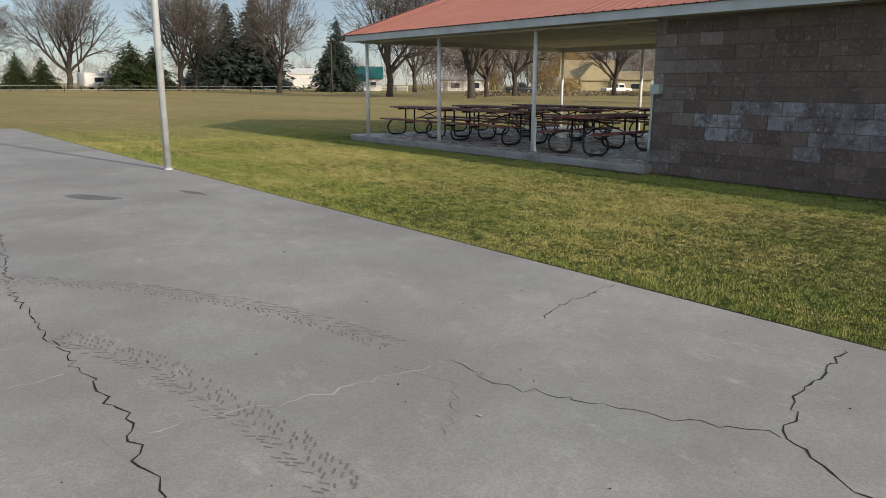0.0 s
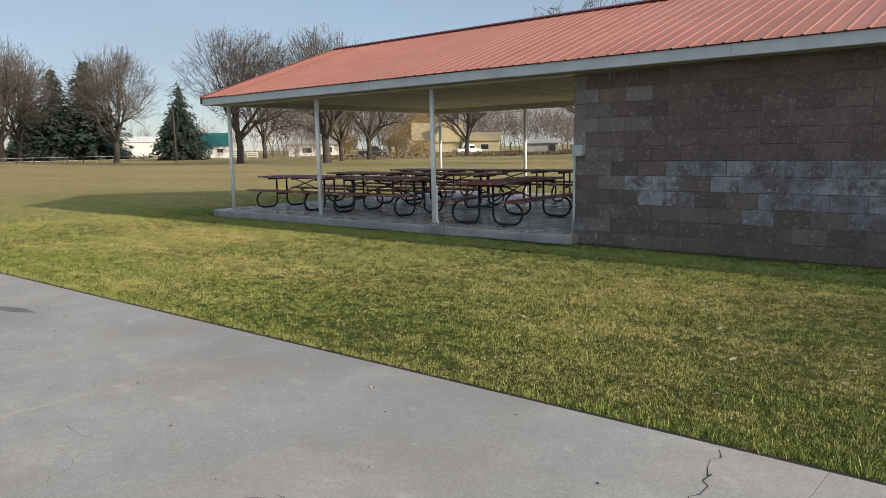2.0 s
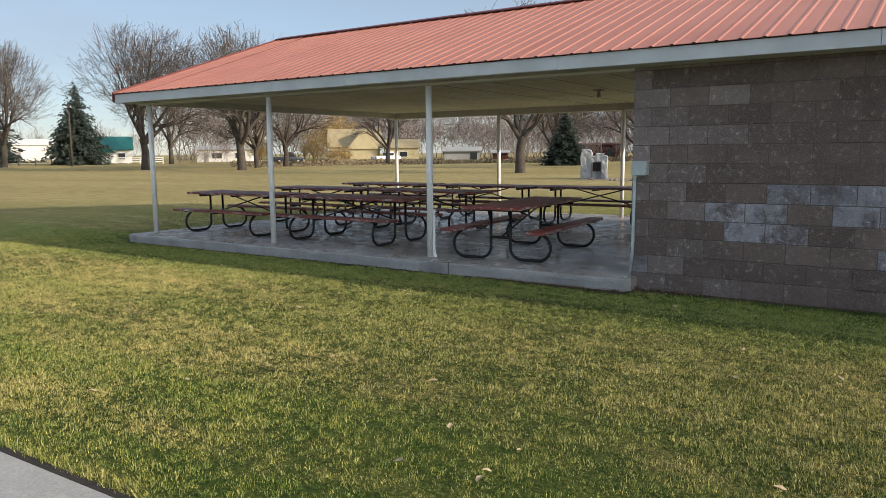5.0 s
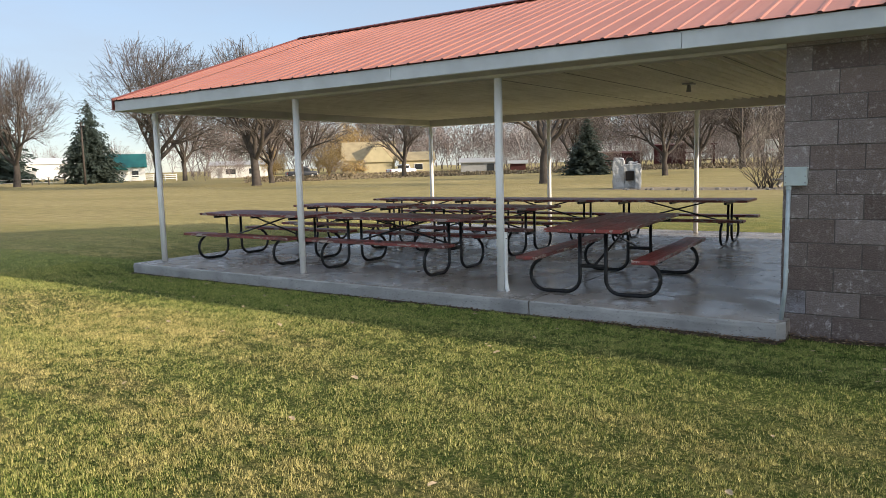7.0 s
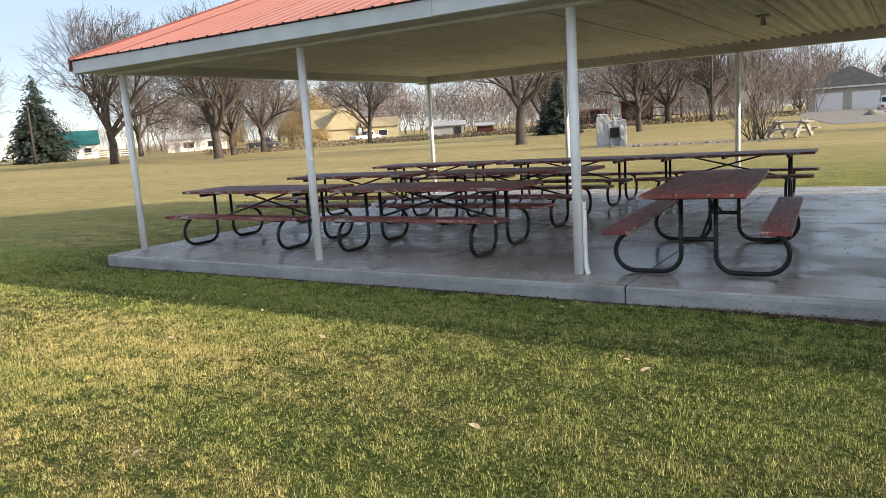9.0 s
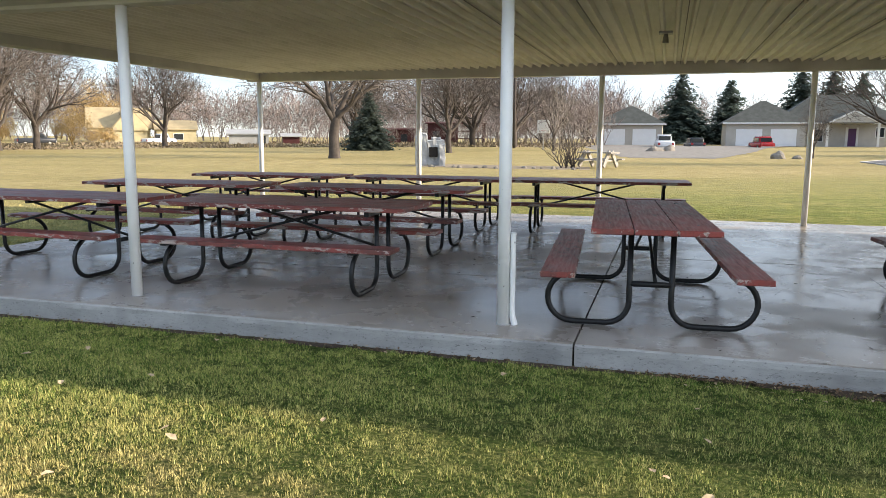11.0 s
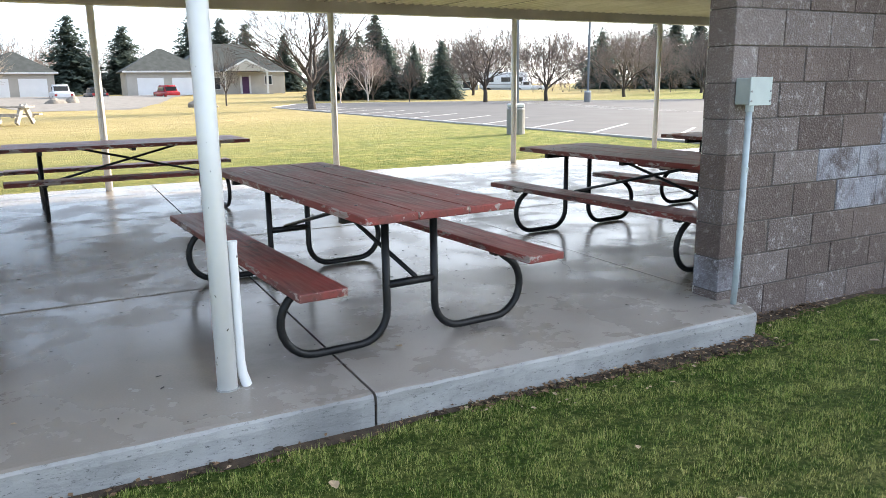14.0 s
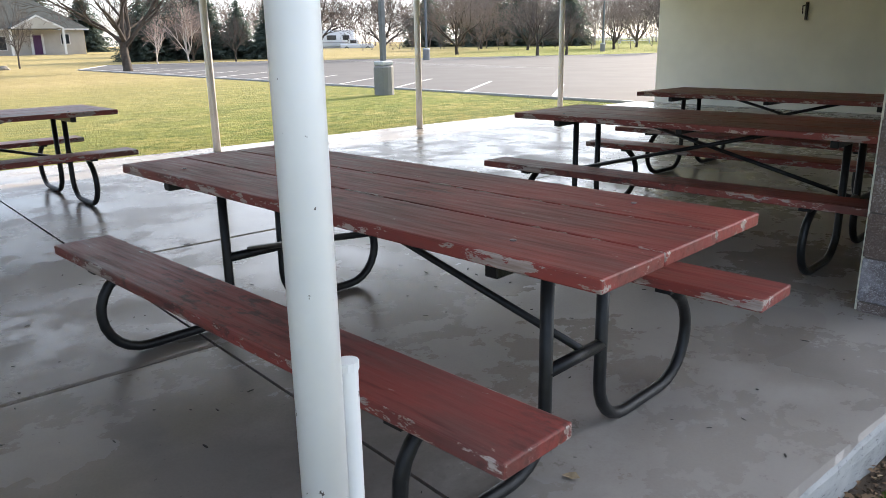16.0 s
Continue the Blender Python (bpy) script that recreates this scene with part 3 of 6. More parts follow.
# ---- shelter: beams, ceiling, roof ----
beam = thing("trim_beams", label="white painted boxed eave beams on the posts", category="beam", kind="structure")
part("beam", boxed(POST_X - 0.07, POST_X + 0.10, WALL_END + 0.002, 17.30, 2.375, 2.565, bevel=0.006), M_BEAM, beam)
part("beam", boxed(BACK_X - 0.10, BACK_X + 0.07, -1.60, 17.30, 2.355, 2.565, bevel=0.006), M_BEAM, beam)
part("beam", boxed(POST_X + 0.104, BACK_X - 0.104, 17.02, 17.18, 2.375, 2.565, bevel=0.006), M_BEAM, beam)
part("soffit", boxed(EAVE_X + 0.03, POST_X - 0.074, SOUTH_Y, 17.42, 2.405, 2.425), M_BEAM, beam)
part("soffit", boxed(BACK_X + 0.074, EAVE_BX - 0.03, SOUTH_Y, 17.42, 2.405, 2.425), M_BEAM, beam)
part("soffit", boxed(POST_X - 0.07, BACK_X + 0.07, 17.304, 17.42, 2.405, 2.425), M_BEAM, beam)

# ribbed ceiling sheets, ribs running across the shelter
bm = bmesh.new()
prof, y = [], -1.61
while y < 17.0:
    for dy, dz in ((0.0, 0.0), (0.080, 0.0), (0.098, -0.048), (0.122, -0.048), (0.140, 0.0)):
        prof.append((y + dy, 2.545 + dz))
    y += 0.1525
rows = []
for x in (POST_X + 0.104, BACK_X - 0.104):
    rows.append([bm.verts.new((x, py, pz)) for py, pz in prof] + [bm.verts.new((x, py, 2.58)) for py, pz in prof[::-1]])
nv = len(rows[0])
for i in range(nv):
    bm.faces.new((rows[0][i], rows[0][(i + 1) % nv], rows[1][(i + 1) % nv], rows[1][i]))
ceiling = link_mesh("ceiling", bm, M_CEIL)
tagged(ceiling, "ribbed cream metal ceiling with dark sheet laps", "ceiling", kind="structure")

roof = thing("roof", label="faded red ribbed metal gable roof", category="roof", kind="structure")
SHEET = 0.916


def sheet_mesh(run, rise):
    """One roofing sheet: three ribs and a lap, from eave to ridge along +x."""
    bm = bmesh.new()
    prof = []
    for r in range(4):
        y = r * 0.229
        prof += [(y, 0.0), (y + 0.088, 0.0), (y + 0.103, 0.010), (y + 0.126, 0.010), (y + 0.141, 0.0)]
    prof.append((SHEET, 0.0))
    rows = []
    for x, z in ((0, 0), (run * 0.5, rise * 0.5), (run, rise)):
        rows.append([bm.verts.new((x, py, z + pz)) for py, pz in prof])
    low = [[bm.verts.new(v.co - Vector((0, 0, 0.004))) for v in row] for row in (rows[0], rows[-1])]
    for a, b in zip(rows, rows[1:]):
        for i in range(len(prof) - 1):
            bm.faces.new((a[i], a[i + 1], b[i + 1], b[i]))
    for i in range(len(prof) - 1):
        bm.faces.new((low[0][i], low[1][i], low[1][i + 1], low[0][i + 1]))
        bm.faces.new((low[0][i], low[0][i + 1], rows[0][i + 1], rows[0][i]))
    bmesh.ops.recalc_face_normals(bm, faces=bm.faces)
    # open rib ends at the eave: dark faces painted as the shade inside
    for r in range(4):
        y = r * 0.229
        f = bm.faces.new([bm.verts.new(p) for p in ((-0.001, y + 0.088, -0.012), (-0.001, y + 0.141, -0.012), (-0.001, y + 0.126, 0.009), (-0.001, y + 0.103, 0.009))])
        f.material_index = 1
    me = bpy.data.meshes.new("roof_sheet")
    bm.to_mesh(me)
    bm.free()
    me.materials.append(M_ROOF)
    me.materials.append(M_RIBEND)
    return me


SHEET_ME = sheet_mesh(RIDGE_X - EAVE_X + 0.03, RIDGE_Z - EAVE_Z)
y = GABLE_Y - SHEET
lift = random.Random(2)
while y > SOUTH_Y - SHEET:
    for side in (0, 1):
        ob = new("roof_sheet", SHEET_ME)
        dz = lift.uniform(-0.003, 0.004)
        if side == 0:
            ob.matrix_basis = pose(EAVE_X - 0.03, y, EAVE_Z + 0.012 + dz)
        else:
            ob.matrix_basis = pose(EAVE_BX + 0.03, y + SHEET, EAVE_Z + 0.012 + dz, 0, 0, 180)
        ob.parent = roof
    y -= SHEET
# ridge cap, rake trims, gable boarding
bm = bmesh.new()
for sx in (-1, 1):
    vs = [(RIDGE_X, RIDGE_Z + 0.055), (RIDGE_X + sx * 0.16, RIDGE_Z + 0.002), (RIDGE_X + sx * 0.16, RIDGE_Z - 0.018), (RIDGE_X, RIDGE_Z + 0.035)]
    a = [bm.verts.new((px, SOUTH_Y - 0.2, pz)) for px, pz in vs]
    b = [bm.verts.new((px, GABLE_Y + 0.02, pz)) for px, pz in vs]
    for i in range(4):
        bm.faces.new((a[i], a[(i + 1) % 4], b[(i + 1) % 4], b[i]))
    bm.faces.new(a), bm.faces.new(b)
bmesh.ops.recalc_face_normals(bm, faces=bm.faces)
part("ridge_cap", bm, M_RIDGE, roof, "dark maroon ridge capping")
for x0, x1 in ((EAVE_X - 0.03, RIDGE_X), (EAVE_BX + 0.03, RIDGE_X)):
    bm = bmesh.new()
    a = [bm.verts.new((x0, GABLE_Y + dy, EAVE_Z + dz)) for dy, dz in ((0.002, -0.13), (0.03, -0.13), (0.03, 0.045), (0.002, 0.045))]
    b = [bm.verts.new((x1, GABLE_Y + dy, RIDGE_Z + dz)) for dy, dz in ((0.002, -0.13), (0.03, -0.13), (0.03, 0.045), (0.002, 0.045))]
    for i in range(4):
        bm.faces.new((a[i], a[(i + 1) % 4], b[(i + 1) % 4], b[i]))
    bm.faces.new(a), bm.faces.new(b)
    bmesh.ops.recalc_face_normals(bm, faces=bm.faces)
    part("rake_trim", bm, M_RIDGE, roof)
for gy0 in (GABLE_Y - 0.06, SOUTH_Y + 0.32):
    bm = bmesh.new()
    f = [bm.verts.new((px, gy0, pz)) for px, pz in ((EAVE_X + 0.05, EAVE_Z - 0.13), (EAVE_BX - 0.05, EAVE_Z - 0.13), (EAVE_BX - 0.05, EAVE_Z), (RIDGE_X, RIDGE_Z - 0.02), (EAVE_X + 0.05, EAVE_Z))]
    g = [bm.verts.new(v.co + Vector((0, 0.03, 0))) for v in f]
    bm.faces.new(f), bm.faces.new(g[::-1])
    for i in range(5):
        bm.faces.new((f[i], g[i], g[(i + 1) % 5], f[(i + 1) % 5]))
    part("gable_board", bm, M_FASCIA, roof)
fascia = thing("trim_fascia", label="pale grey-blue painted fascia boards under the eaves", category="fascia", kind="structure")
fy = [SOUTH_Y, -4.4, 0.5, 5.35, 8.6, 11.9, 17.46]
for a, b in zip(fy, fy[1:]):
    part("board", boxed(EAVE_X, EAVE_X + 0.026, a + 0.002, b - 0.002, 2.405 + (0.004 if a == 8.6 else 0), 2.56, bevel=0.003), M_FASCIA, fascia)
    part("board", boxed(EAVE_BX - 0.026, EAVE_BX, a + 0.002, b - 0.002, 2.405, 2.56, bevel=0.003), M_FASCIA, fascia)
part("board", boxed(EAVE_X + 0.03, EAVE_BX - 0.03, GABLE_Y - 0.028, GABLE_Y - 0.002, 2.405, 2.56, bevel=0.003), M_FASCIA, fascia)

# ---- posts ----


def post(x, y, top):
    ob = thing("post", x, y, 0.0, label="white painted round steel post with chipped paint", category="post", group="shelter posts")
    part("pipe", sweep(bmesh.new(), [(0, 0, 0.004), (0, 0, top)], 0.0450, 20), M_POST, ob, smooth=True)
    bm = bmesh.new()
    sweep(bm, [(0, 0, 0), (0, 0, 0.006)], 0.051, 20)
    part("base_ring", bm, M_KERB, ob)
    part("cap_plate", boxed(-0.06, 0.06, -0.06, 0.06, top, top + 0.004), M_BEAM, ob)
    return ob


for i in range(3):
    post(POST_X, POST_Y0 + i * PITCH, 2.371)
for i in range(-3, 3):
    post(BACK_X, POST_Y0 + i * PITCH, 2.351)
stub = thing("conduit_stub", POST_X + 0.0, POST_Y0 - 0.066, 0.0, label="white painted empty conduit stub beside a post", category="conduit")
part("pipe", sweep(bmesh.new(), [(0.0, -0.02, 0.0), (0.0, -0.004, 0.06), (0, 0.0, 0.12), (0, 0.0, 0.67)], [0.024, 0.022, 0.02, 0.02], 12, cap=False), M_POST, stub, smooth=True)
part("rim", sweep(bmesh.new(), [(0, 0, 0.655), (0, 0, 0.672)], 0.0225, 12), M_POST, stub)

ebox = thing("junction_box", 10.80, 7.69, 1.265, label="pale grey metal electrical box on the block wall", category="electrical box")
part("body", boxed(-0.045, 0.058, -0.085, 0.085, -0.075, 0.075, bevel=0.004), M_GREYBOX, ebox)
part("cover", boxed(-0.053, -0.0455, -0.09, 0.09, -0.08, 0.08, bevel=0.002), M_GREYBOX, ebox)
for sy in (-1, 1):
    for sz in (-0.055, 0.0):
        part("screw", sweep(bmesh.new(), [(-0.0535, sy * 0.078, sz), (-0.058, sy * 0.078, sz)], 0.006, 8), M_BOLT, ebox)
cond = thing("wall_conduit", 10.775, 7.745, 0.0, label="pale blue painted steel conduit down the wall", category="conduit")
part("pipe", sweep(bmesh.new(), [(-0.016, 0.03, 0), (-0.004, 0.006, 0.3), (0, 0, 1.19)], 0.0185, 12), M_CONDUIT, cond, smooth=True)
for z in (0.42, 0.80):
    part("strap", sweep(bmesh.new(), [(0, 0, z), (0, 0, z + 0.03)], 0.021, 12), M_GREYBOX, cond)
part("fitting", sweep(bmesh.new(), [(0, 0, 1.15), (0, 0, 1.189)], 0.024, 12), M_GREYBOX, cond)

# ---- picnic tables ----
TL = 2.49


def picnic_table():
    tb = thing("picnic_table", label="weathered red painted plank picnic table on black tube frame", category="picnic table", group="picnic tables under the shelter")
    wob = random.Random(8)
    for i in (-1, 0, 1):
        bm = boxed(-TL / 2 + wob.uniform(0, 0.012), TL / 2 - wob.uniform(0, 0.012), i * 0.283 - 0.139, i * 0.283 + 0.139, 0.706, 0.745, bevel=0.006, seg=2)
        part("tabletop_plank", bm, M_RED, tb)
    for s in (-1, 1):
        bm = boxed(-TL / 2, TL / 2, s * 0.635 - 0.118, s * 0.635 + 0.118, 0.40, 0.44, bevel=0.006, seg=2)
        part("bench_plank", bm, M_RED, tb)
    for fx in (-0.895, 0.895):
        for s in (-1, 1):
            pts = [(0.145, 0.70), (0.145, 0.19)] + arc(0.305, 0.182, 0.16, 180, 270) + [(0.52, 0.022)] + arc(0.545, 0.200, 0.178, 270, 415, 10) + [(0.595, 0.383)]
            bm = sweep(bmesh.new(), [(fx, s * y, z) for y, z in pts], 0.021, 10)
            part("leg", bm, M_STEEL, tb, smooth=True)
            part("bench_bracket", boxed(fx - 0.03, fx + 0.03, s * 0.635 - 0.105, s * 0.635 + 0.105, 0.384, 0.3995), M_STEEL, tb)
        part("crossbar", sweep(bmesh.new(), [(fx, -0.145, 0.315), (fx, 0.145, 0.315)], 0.021, 10), M_STEEL, tb, smooth=True)
        part("top_batten", boxed(fx - 0.022, fx + 0.022, -0.39, 0.39, 0.664, 0.7055, bevel=0.004), M_STEEL, tb)
        for by in (-0.3, 0.3):
            part("bolt", sweep(bmesh.new(), [(fx, by, 0.7452), (fx, by, 0.7485)], 0.009, 8), M_BOLT, tb)
    for s in (-1, 1):
        pts = [(s * 0.895, s * 0.03, 0.335), (-s * 0.50, s * 0.03, 0.690)]
        part("brace", sweep(bmesh.new(), pts, 0.013, 8), M_STEEL, tb, smooth=True)
        part("brace_foot", boxed(-s * 0.50 - 0.06, -s * 0.50 + 0.06, s * 0.03 - 0.02, s * 0.03 + 0.02, 0.689, 0.7055), M_STEEL, tb)
    part("centre_batten", boxed(-0.022, 0.022, -0.37, 0.37, 0.672, 0.7055, bevel=0.004), M_STEEL, tb)
    return tb


first_table = picnic_table()
TABLES = [
    (12.062, 9.81, 4.55), (12.03, 13.01, 90.5), (12.02, 15.76, 89.3), (14.30, 13.08, 90.0), (14.28, 15.86, 91.0),
    (16.62, 13.12, 89.5), (16.60, 15.82, 90.4), (16.72, 10.60, 92.5), (12.385, 6.95, 5.0), (12.9, 4.75, 1.5),
]
for i, (tx, ty, ta) in enumerate(TABLES):
    if i == 0:
        first_table.matrix_basis = pose(tx, ty, 0.0, 0, 0, ta)
    else:
        copy_thing(first_table, pose(tx, ty, 0.0, 0, 0, ta))

# ---- cracks, joints and marks on the court ----
rough_line = random.Random(11)


def crack(points, width, mat, label, z=-0.0585, jitter=0.035):
    """A ragged ribbon of filled crack along a few turning points."""
    pts = []
    for (ax, ay), (bx, by) in zip(points, points[1:]):
        n = max(3, int(math.hypot(bx - ax, by - ay) / 0.055))
        for i in range(n):
            t = i / n
            pts.append((ax + (bx - ax) * t + rough_line.gauss(0, jitter * 0.5), ay + (by - ay) * t + rough_line.gauss(0, jitter * 0.5)))
    pts.append(points[-1])
    bm = bmesh.new()
    prev = None
    for i, (x, y) in enumerate(pts):
        nx, ny = pts[min(i + 1, len(pts) - 1)][0] - pts[max(i - 1, 0)][0], pts[min(i + 1, len(pts) - 1)][1] - pts[max(i - 1, 0)][1]
        s = math.hypot(nx, ny) or 1
        w = width * rough_line.uniform(0.25, 1.3) / 2
        pair = [bm.verts.new((x - ny / s * w, y + nx / s * w, z)), bm.verts.new((x + ny / s * w, y - nx / s * w, z))]
        if prev:
            bm.faces.new((prev[0], prev[1], pair[1], pair[0]))
        prev = pair
    ob = link_mesh("crack", bm, mat)
    return tagged(ob, label, "crack", kind="structure")


DARK, PALE = "dark ragged crack in the concrete court", "pale filled crack in the concrete court"
crack([(4.21, 1.44), (3.41, 1.29), (2.95, 1.12), (2.75, 0.77), (2.7, 0.2)], 0.010, M_CRACK, DARK)
crack([(2.95, 1.12), (2.64, 1.7), (2.41, 2.17), (2.41, 2.6)], 0.0055, M_CRACK, DARK)
crack([(0.94, 2.71), (1.56, 2.63), (2.28, 2.59)], 0.013, M_CHALK, PALE)
crack([(1.05, 7.76), (0.82, 5.43), (0.85, 3.77), (0.89, 2.82), (0.83, 2.43), (0.81, 2.0)], 0.009, M_CRACK, DARK)
crack([(4.26, 3.06), (3.51, 2.93), (3.3, 2.8)], 0.007, M_CRACK, DARK)
crack([(3.3, 2.8), (2.93, 2.68)], 0.010, M_CHALK, PALE)
crack([(1.05, 6.19), (1.72, 6.34), (2.68, 6.23)], 0.016, M_CHALK, PALE)
crack([(0.3, 3.50), (0.79, 3.57)], 0.016, M_CHALK, PALE)
hair = random.Random(8)
for i in range(12):
    x, y, a = hair.uniform(0.6, 4.0), hair.uniform(1.0, 9.5), hair.uniform(0, 3.14)
    n = hair.uniform(0.12, 0.5)
    crack([(x, y), (x + n * math.cos(a), y + n * math.sin(a)), (x + n * 1.7 * math.cos(a + 0.5), y + n * 1.7 * math.sin(a + 0.5))], hair.uniform(0.0015, 0.003), M_CRACK if i % 3 else M_CHALK, "hairline crack in the concrete court")
crack([(11.74, 8.2), (12.1, 8.05), (12.48, 7.91), (13.0, 8.3)], 0.005, M_CRACK, "fine crack in the shelter floor", z=0.0015)
crack([(11.5, 13.3), (11.2, 13.8), (10.7, 14.1)], 0.005, M_CRACK, "fine crack in the shelter floor", z=0.0015)


def tyre_mark(points, side):
    """Tread blocks of dried mud along a track."""
    bm = bmesh.new()
    for (ax, ay), (bx, by) in zip(points, points[1:]):
        length = math.hypot(bx - ax, by - ay)
        ux, uy = (bx - ax) / length, (by - ay) / length
        for i in range(int(length / 0.045)):
            for row in (-2, -1, 0, 1, 2):
                if rough_line.random() < 0.22:
                    continue
                d, o = i * 0.045 + rough_line.uniform(-0.01, 0.01), row * 0.042 + rough_line.uniform(-0.012, 0.012)
                cx, cy = ax + ux * d - uy * o, ay + uy * d + ux * o
                a = math.atan2(uy, ux) + 0.7 * (1 if row >= 0 else -1) * side
                lx, ly, w = math.cos(a) * rough_line.uniform(0.012, 0.026), math.sin(a) * 0.022, 0.005
                bm.faces.new([bm.verts.new((cx + sx * lx - sy * w * math.sin(a), cy + sx * ly + sy * w * math.cos(a), -0.0588)) for sx, sy in ((-1, -1), (1, -1), (1, 1), (-1, 1))])
    ob = link_mesh("tyre_mark", bm, M_MUD)
    return tagged(ob, "dry muddy tyre tread marks on the concrete", "tyre mark", kind="stuff")


tyre_mark([(0.84, 5.8), (1.52, 5.0), (1.98, 4.14), (2.21, 3.46), (2.31, 2.89)], 1)
tyre_mark([(0.89, 4.19), (1.2, 3.41), (1.25, 2.92), (1.35, 2.33), (1.34, 1.79)], -1)


def stain(x, y, rx, ry, turn, z=-0.0592, mat=None, label="dark damp stain on the concrete"):
    bm = bmesh.new()
    vs = []
    for i in range(26):
        a = 2 * math.pi * i / 26
        r = 1 + 0.35 * noise.noise((x + math.cos(a) * 1.3, y + math.sin(a) * 1.3, 3))
        px, py = rx * r * math.cos(a), ry * r * math.sin(a)
        c, s = math.cos(radians(turn)), math.sin(radians(turn))
        vs.append(bm.verts.new((x + px * c - py * s, y + px * s + py * c, z)))
    bm.faces.new(vs)
    return tagged(link_mesh("stain", bm, mat or M_STAIN), label, "stain", kind="structure")


M_STAIN = make_concrete("damp concrete", (0.23, 0.22, 0.205))
M_SCUFF = make_concrete("scraped concrete", (0.47, 0.455, 0.42))
stain(2.28, 9.6, 0.16, 0.42, 30)
stain(3.43, 9.3, 0.07, 0.28, 12)
stain(0.66, 3.2, 0.07, 0.26, -14, mat=M_SCUFF, label="pale scraped patch on the concrete")
stain(0.83, 2.66, 0.05, 0.3, 12, mat=M_SCUFF, label="pale scraped patch on the concrete")
stain(0.55, 1.9, 0.12, 0.16, 0, mat=M_SCUFF, label="pale scraped patch on the concrete")

M_WET = make_concrete("wet floor concrete", (0.30, 0.262, 0.228), wet=True)
for x, y, rx, ry, turn in ((14.2, 7.95, 0.36, 0.46, 0), (11.2, 8.3, 0.16, 0.36, 8), (14.45, 11.1, 0.38, 0.30, 20), (16.3, 8.1, 0.4, 0.5, 0)):
    stain(x, y, rx, ry, turn, z=0.0012, mat=M_WET, label="dark damp patch on the shelter floor")

# leaning court pole
pole = thing("court_pole", 4.02, 12.15, -0.065, label="tall weathered galvanised steel pole at the court edge", category="pole")
part("shaft", sweep(bmesh.new(), [(0, 0, 0), (-0.02, 0.0, 2.5), (-0.05, 0, 6.5)], [0.056, 0.054, 0.05], 16), M_GALV, pole, smooth=True)
part("collar", sweep(bmesh.new(), [(0, 0, 0.0), (0, 0, 0.04)], 0.072, 16), M_GALV, pole)

# ---- shelter small things ----
fix = thing("ceiling_fixture", 14.54, 9.75, 2.497, label="small grey lamp holder on the ribbed ceiling", category="fixture")
part("plate", boxed(-0.075, 0.075, -0.075, 0.075, -0.022, 0.003, bevel=0.006), M_BOLT, fix)
part("stem", sweep(bmesh.new(), [(0, 0, -0.022), (0, 0, -0.07), (0, 0, -0.12)], [0.022, 0.03, 0.035], 12), M_BOLT, fix)
latch = thing("wall_bracket", 15.6, -1.60, 1.62, label="dark metal bracket on the cream wall", category="bracket")
part("plate", boxed(-0.02, 0.02, -0.015, 0.02, -0.14, 0.14, bevel=0.004), M_STEEL, latch)
part("arm", sweep(bmesh.new(), [(0, 0.02, 0.1), (0.03, 0.09, 0.08), (0.02, 0.10, -0.05)], 0.01, 8), M_STEEL, latch)
for i, sy in enumerate((4.95, 5.87, 6.79, 7.71, 8.63, 9.55, 10.47, 11.39)):
    bm = boxed(POST_X + 0.11, BACK_X - 0.11, sy - 0.004, sy + 0.004, 2.4955, 2.499)
    tagged(link_mesh("trim_lap", bm, M_STAIN), "dark lap between ceiling sheets", "lap", kind="structure")

def soil_width(y):
    """Ragged width of the bare strip, broad beside the block pier."""
    return 0.03 + 0.10 * abs(noise.noise((y * 1.7, 3, 1))) + 0.035 * noise.noise((y * 7, 1, 2)) + 0.09 * max(0.0, 1 - abs(y - 7.9) / 1.5)


# bare soil strip with debris along the front edge of the shelter
bm = bmesh.new()
pa, pb = [], []
y = 2.0
while y < 17.4:
    edge = 10.575 if y > 7.72 else WALL_X + 0.005
    pa.append(bm.verts.new((edge, y, ground_z(edge, y) + 0.012)))
    w = soil_width(y)
    pb.append(bm.verts.new((edge - w, y, ground_z(edge - w, y) + 0.004)))
    y += 0.08
for i in range(len(pa) - 1):
    bm.faces.new((pa[i], pa[i + 1], pb[i + 1], pb[i]))
soil = link_mesh("soil_strip", bm, M_SOIL)
tagged(soil, "dark bare soil strip along the slab edge", "soil", kind="structure")

# ---- grass ----
gr = np.random.default_rng(4)
SOIL_Y = np.arange(-4.0, 42.0, 0.08)
SOIL_W = np.array([soil_width(v) for v in SOIL_Y])
LUMPS = gr.uniform(-1, 1, 65536).astype(np.float32)


def lumps(x, y, cell):
    """Smooth random heights over the plan, one hill or hollow to a cell."""
    u, v = x / cell + 700, y / cell + 900
    i, j = u.astype(np.int64), v.astype(np.int64)
    fu, fv = u - i, v - j
    fu, fv = fu * fu * (3 - 2 * fu), fv * fv * (3 - 2 * fv)

    def at(a, b):
        return LUMPS[(a * 73856093 ^ b * 19349663) & 65535]

    return (at(i, j) * (1 - fu) + at(i + 1, j) * fu) * (1 - fv) + (at(i, j + 1) * (1 - fu) + at(i + 1, j + 1) * fu) * fv



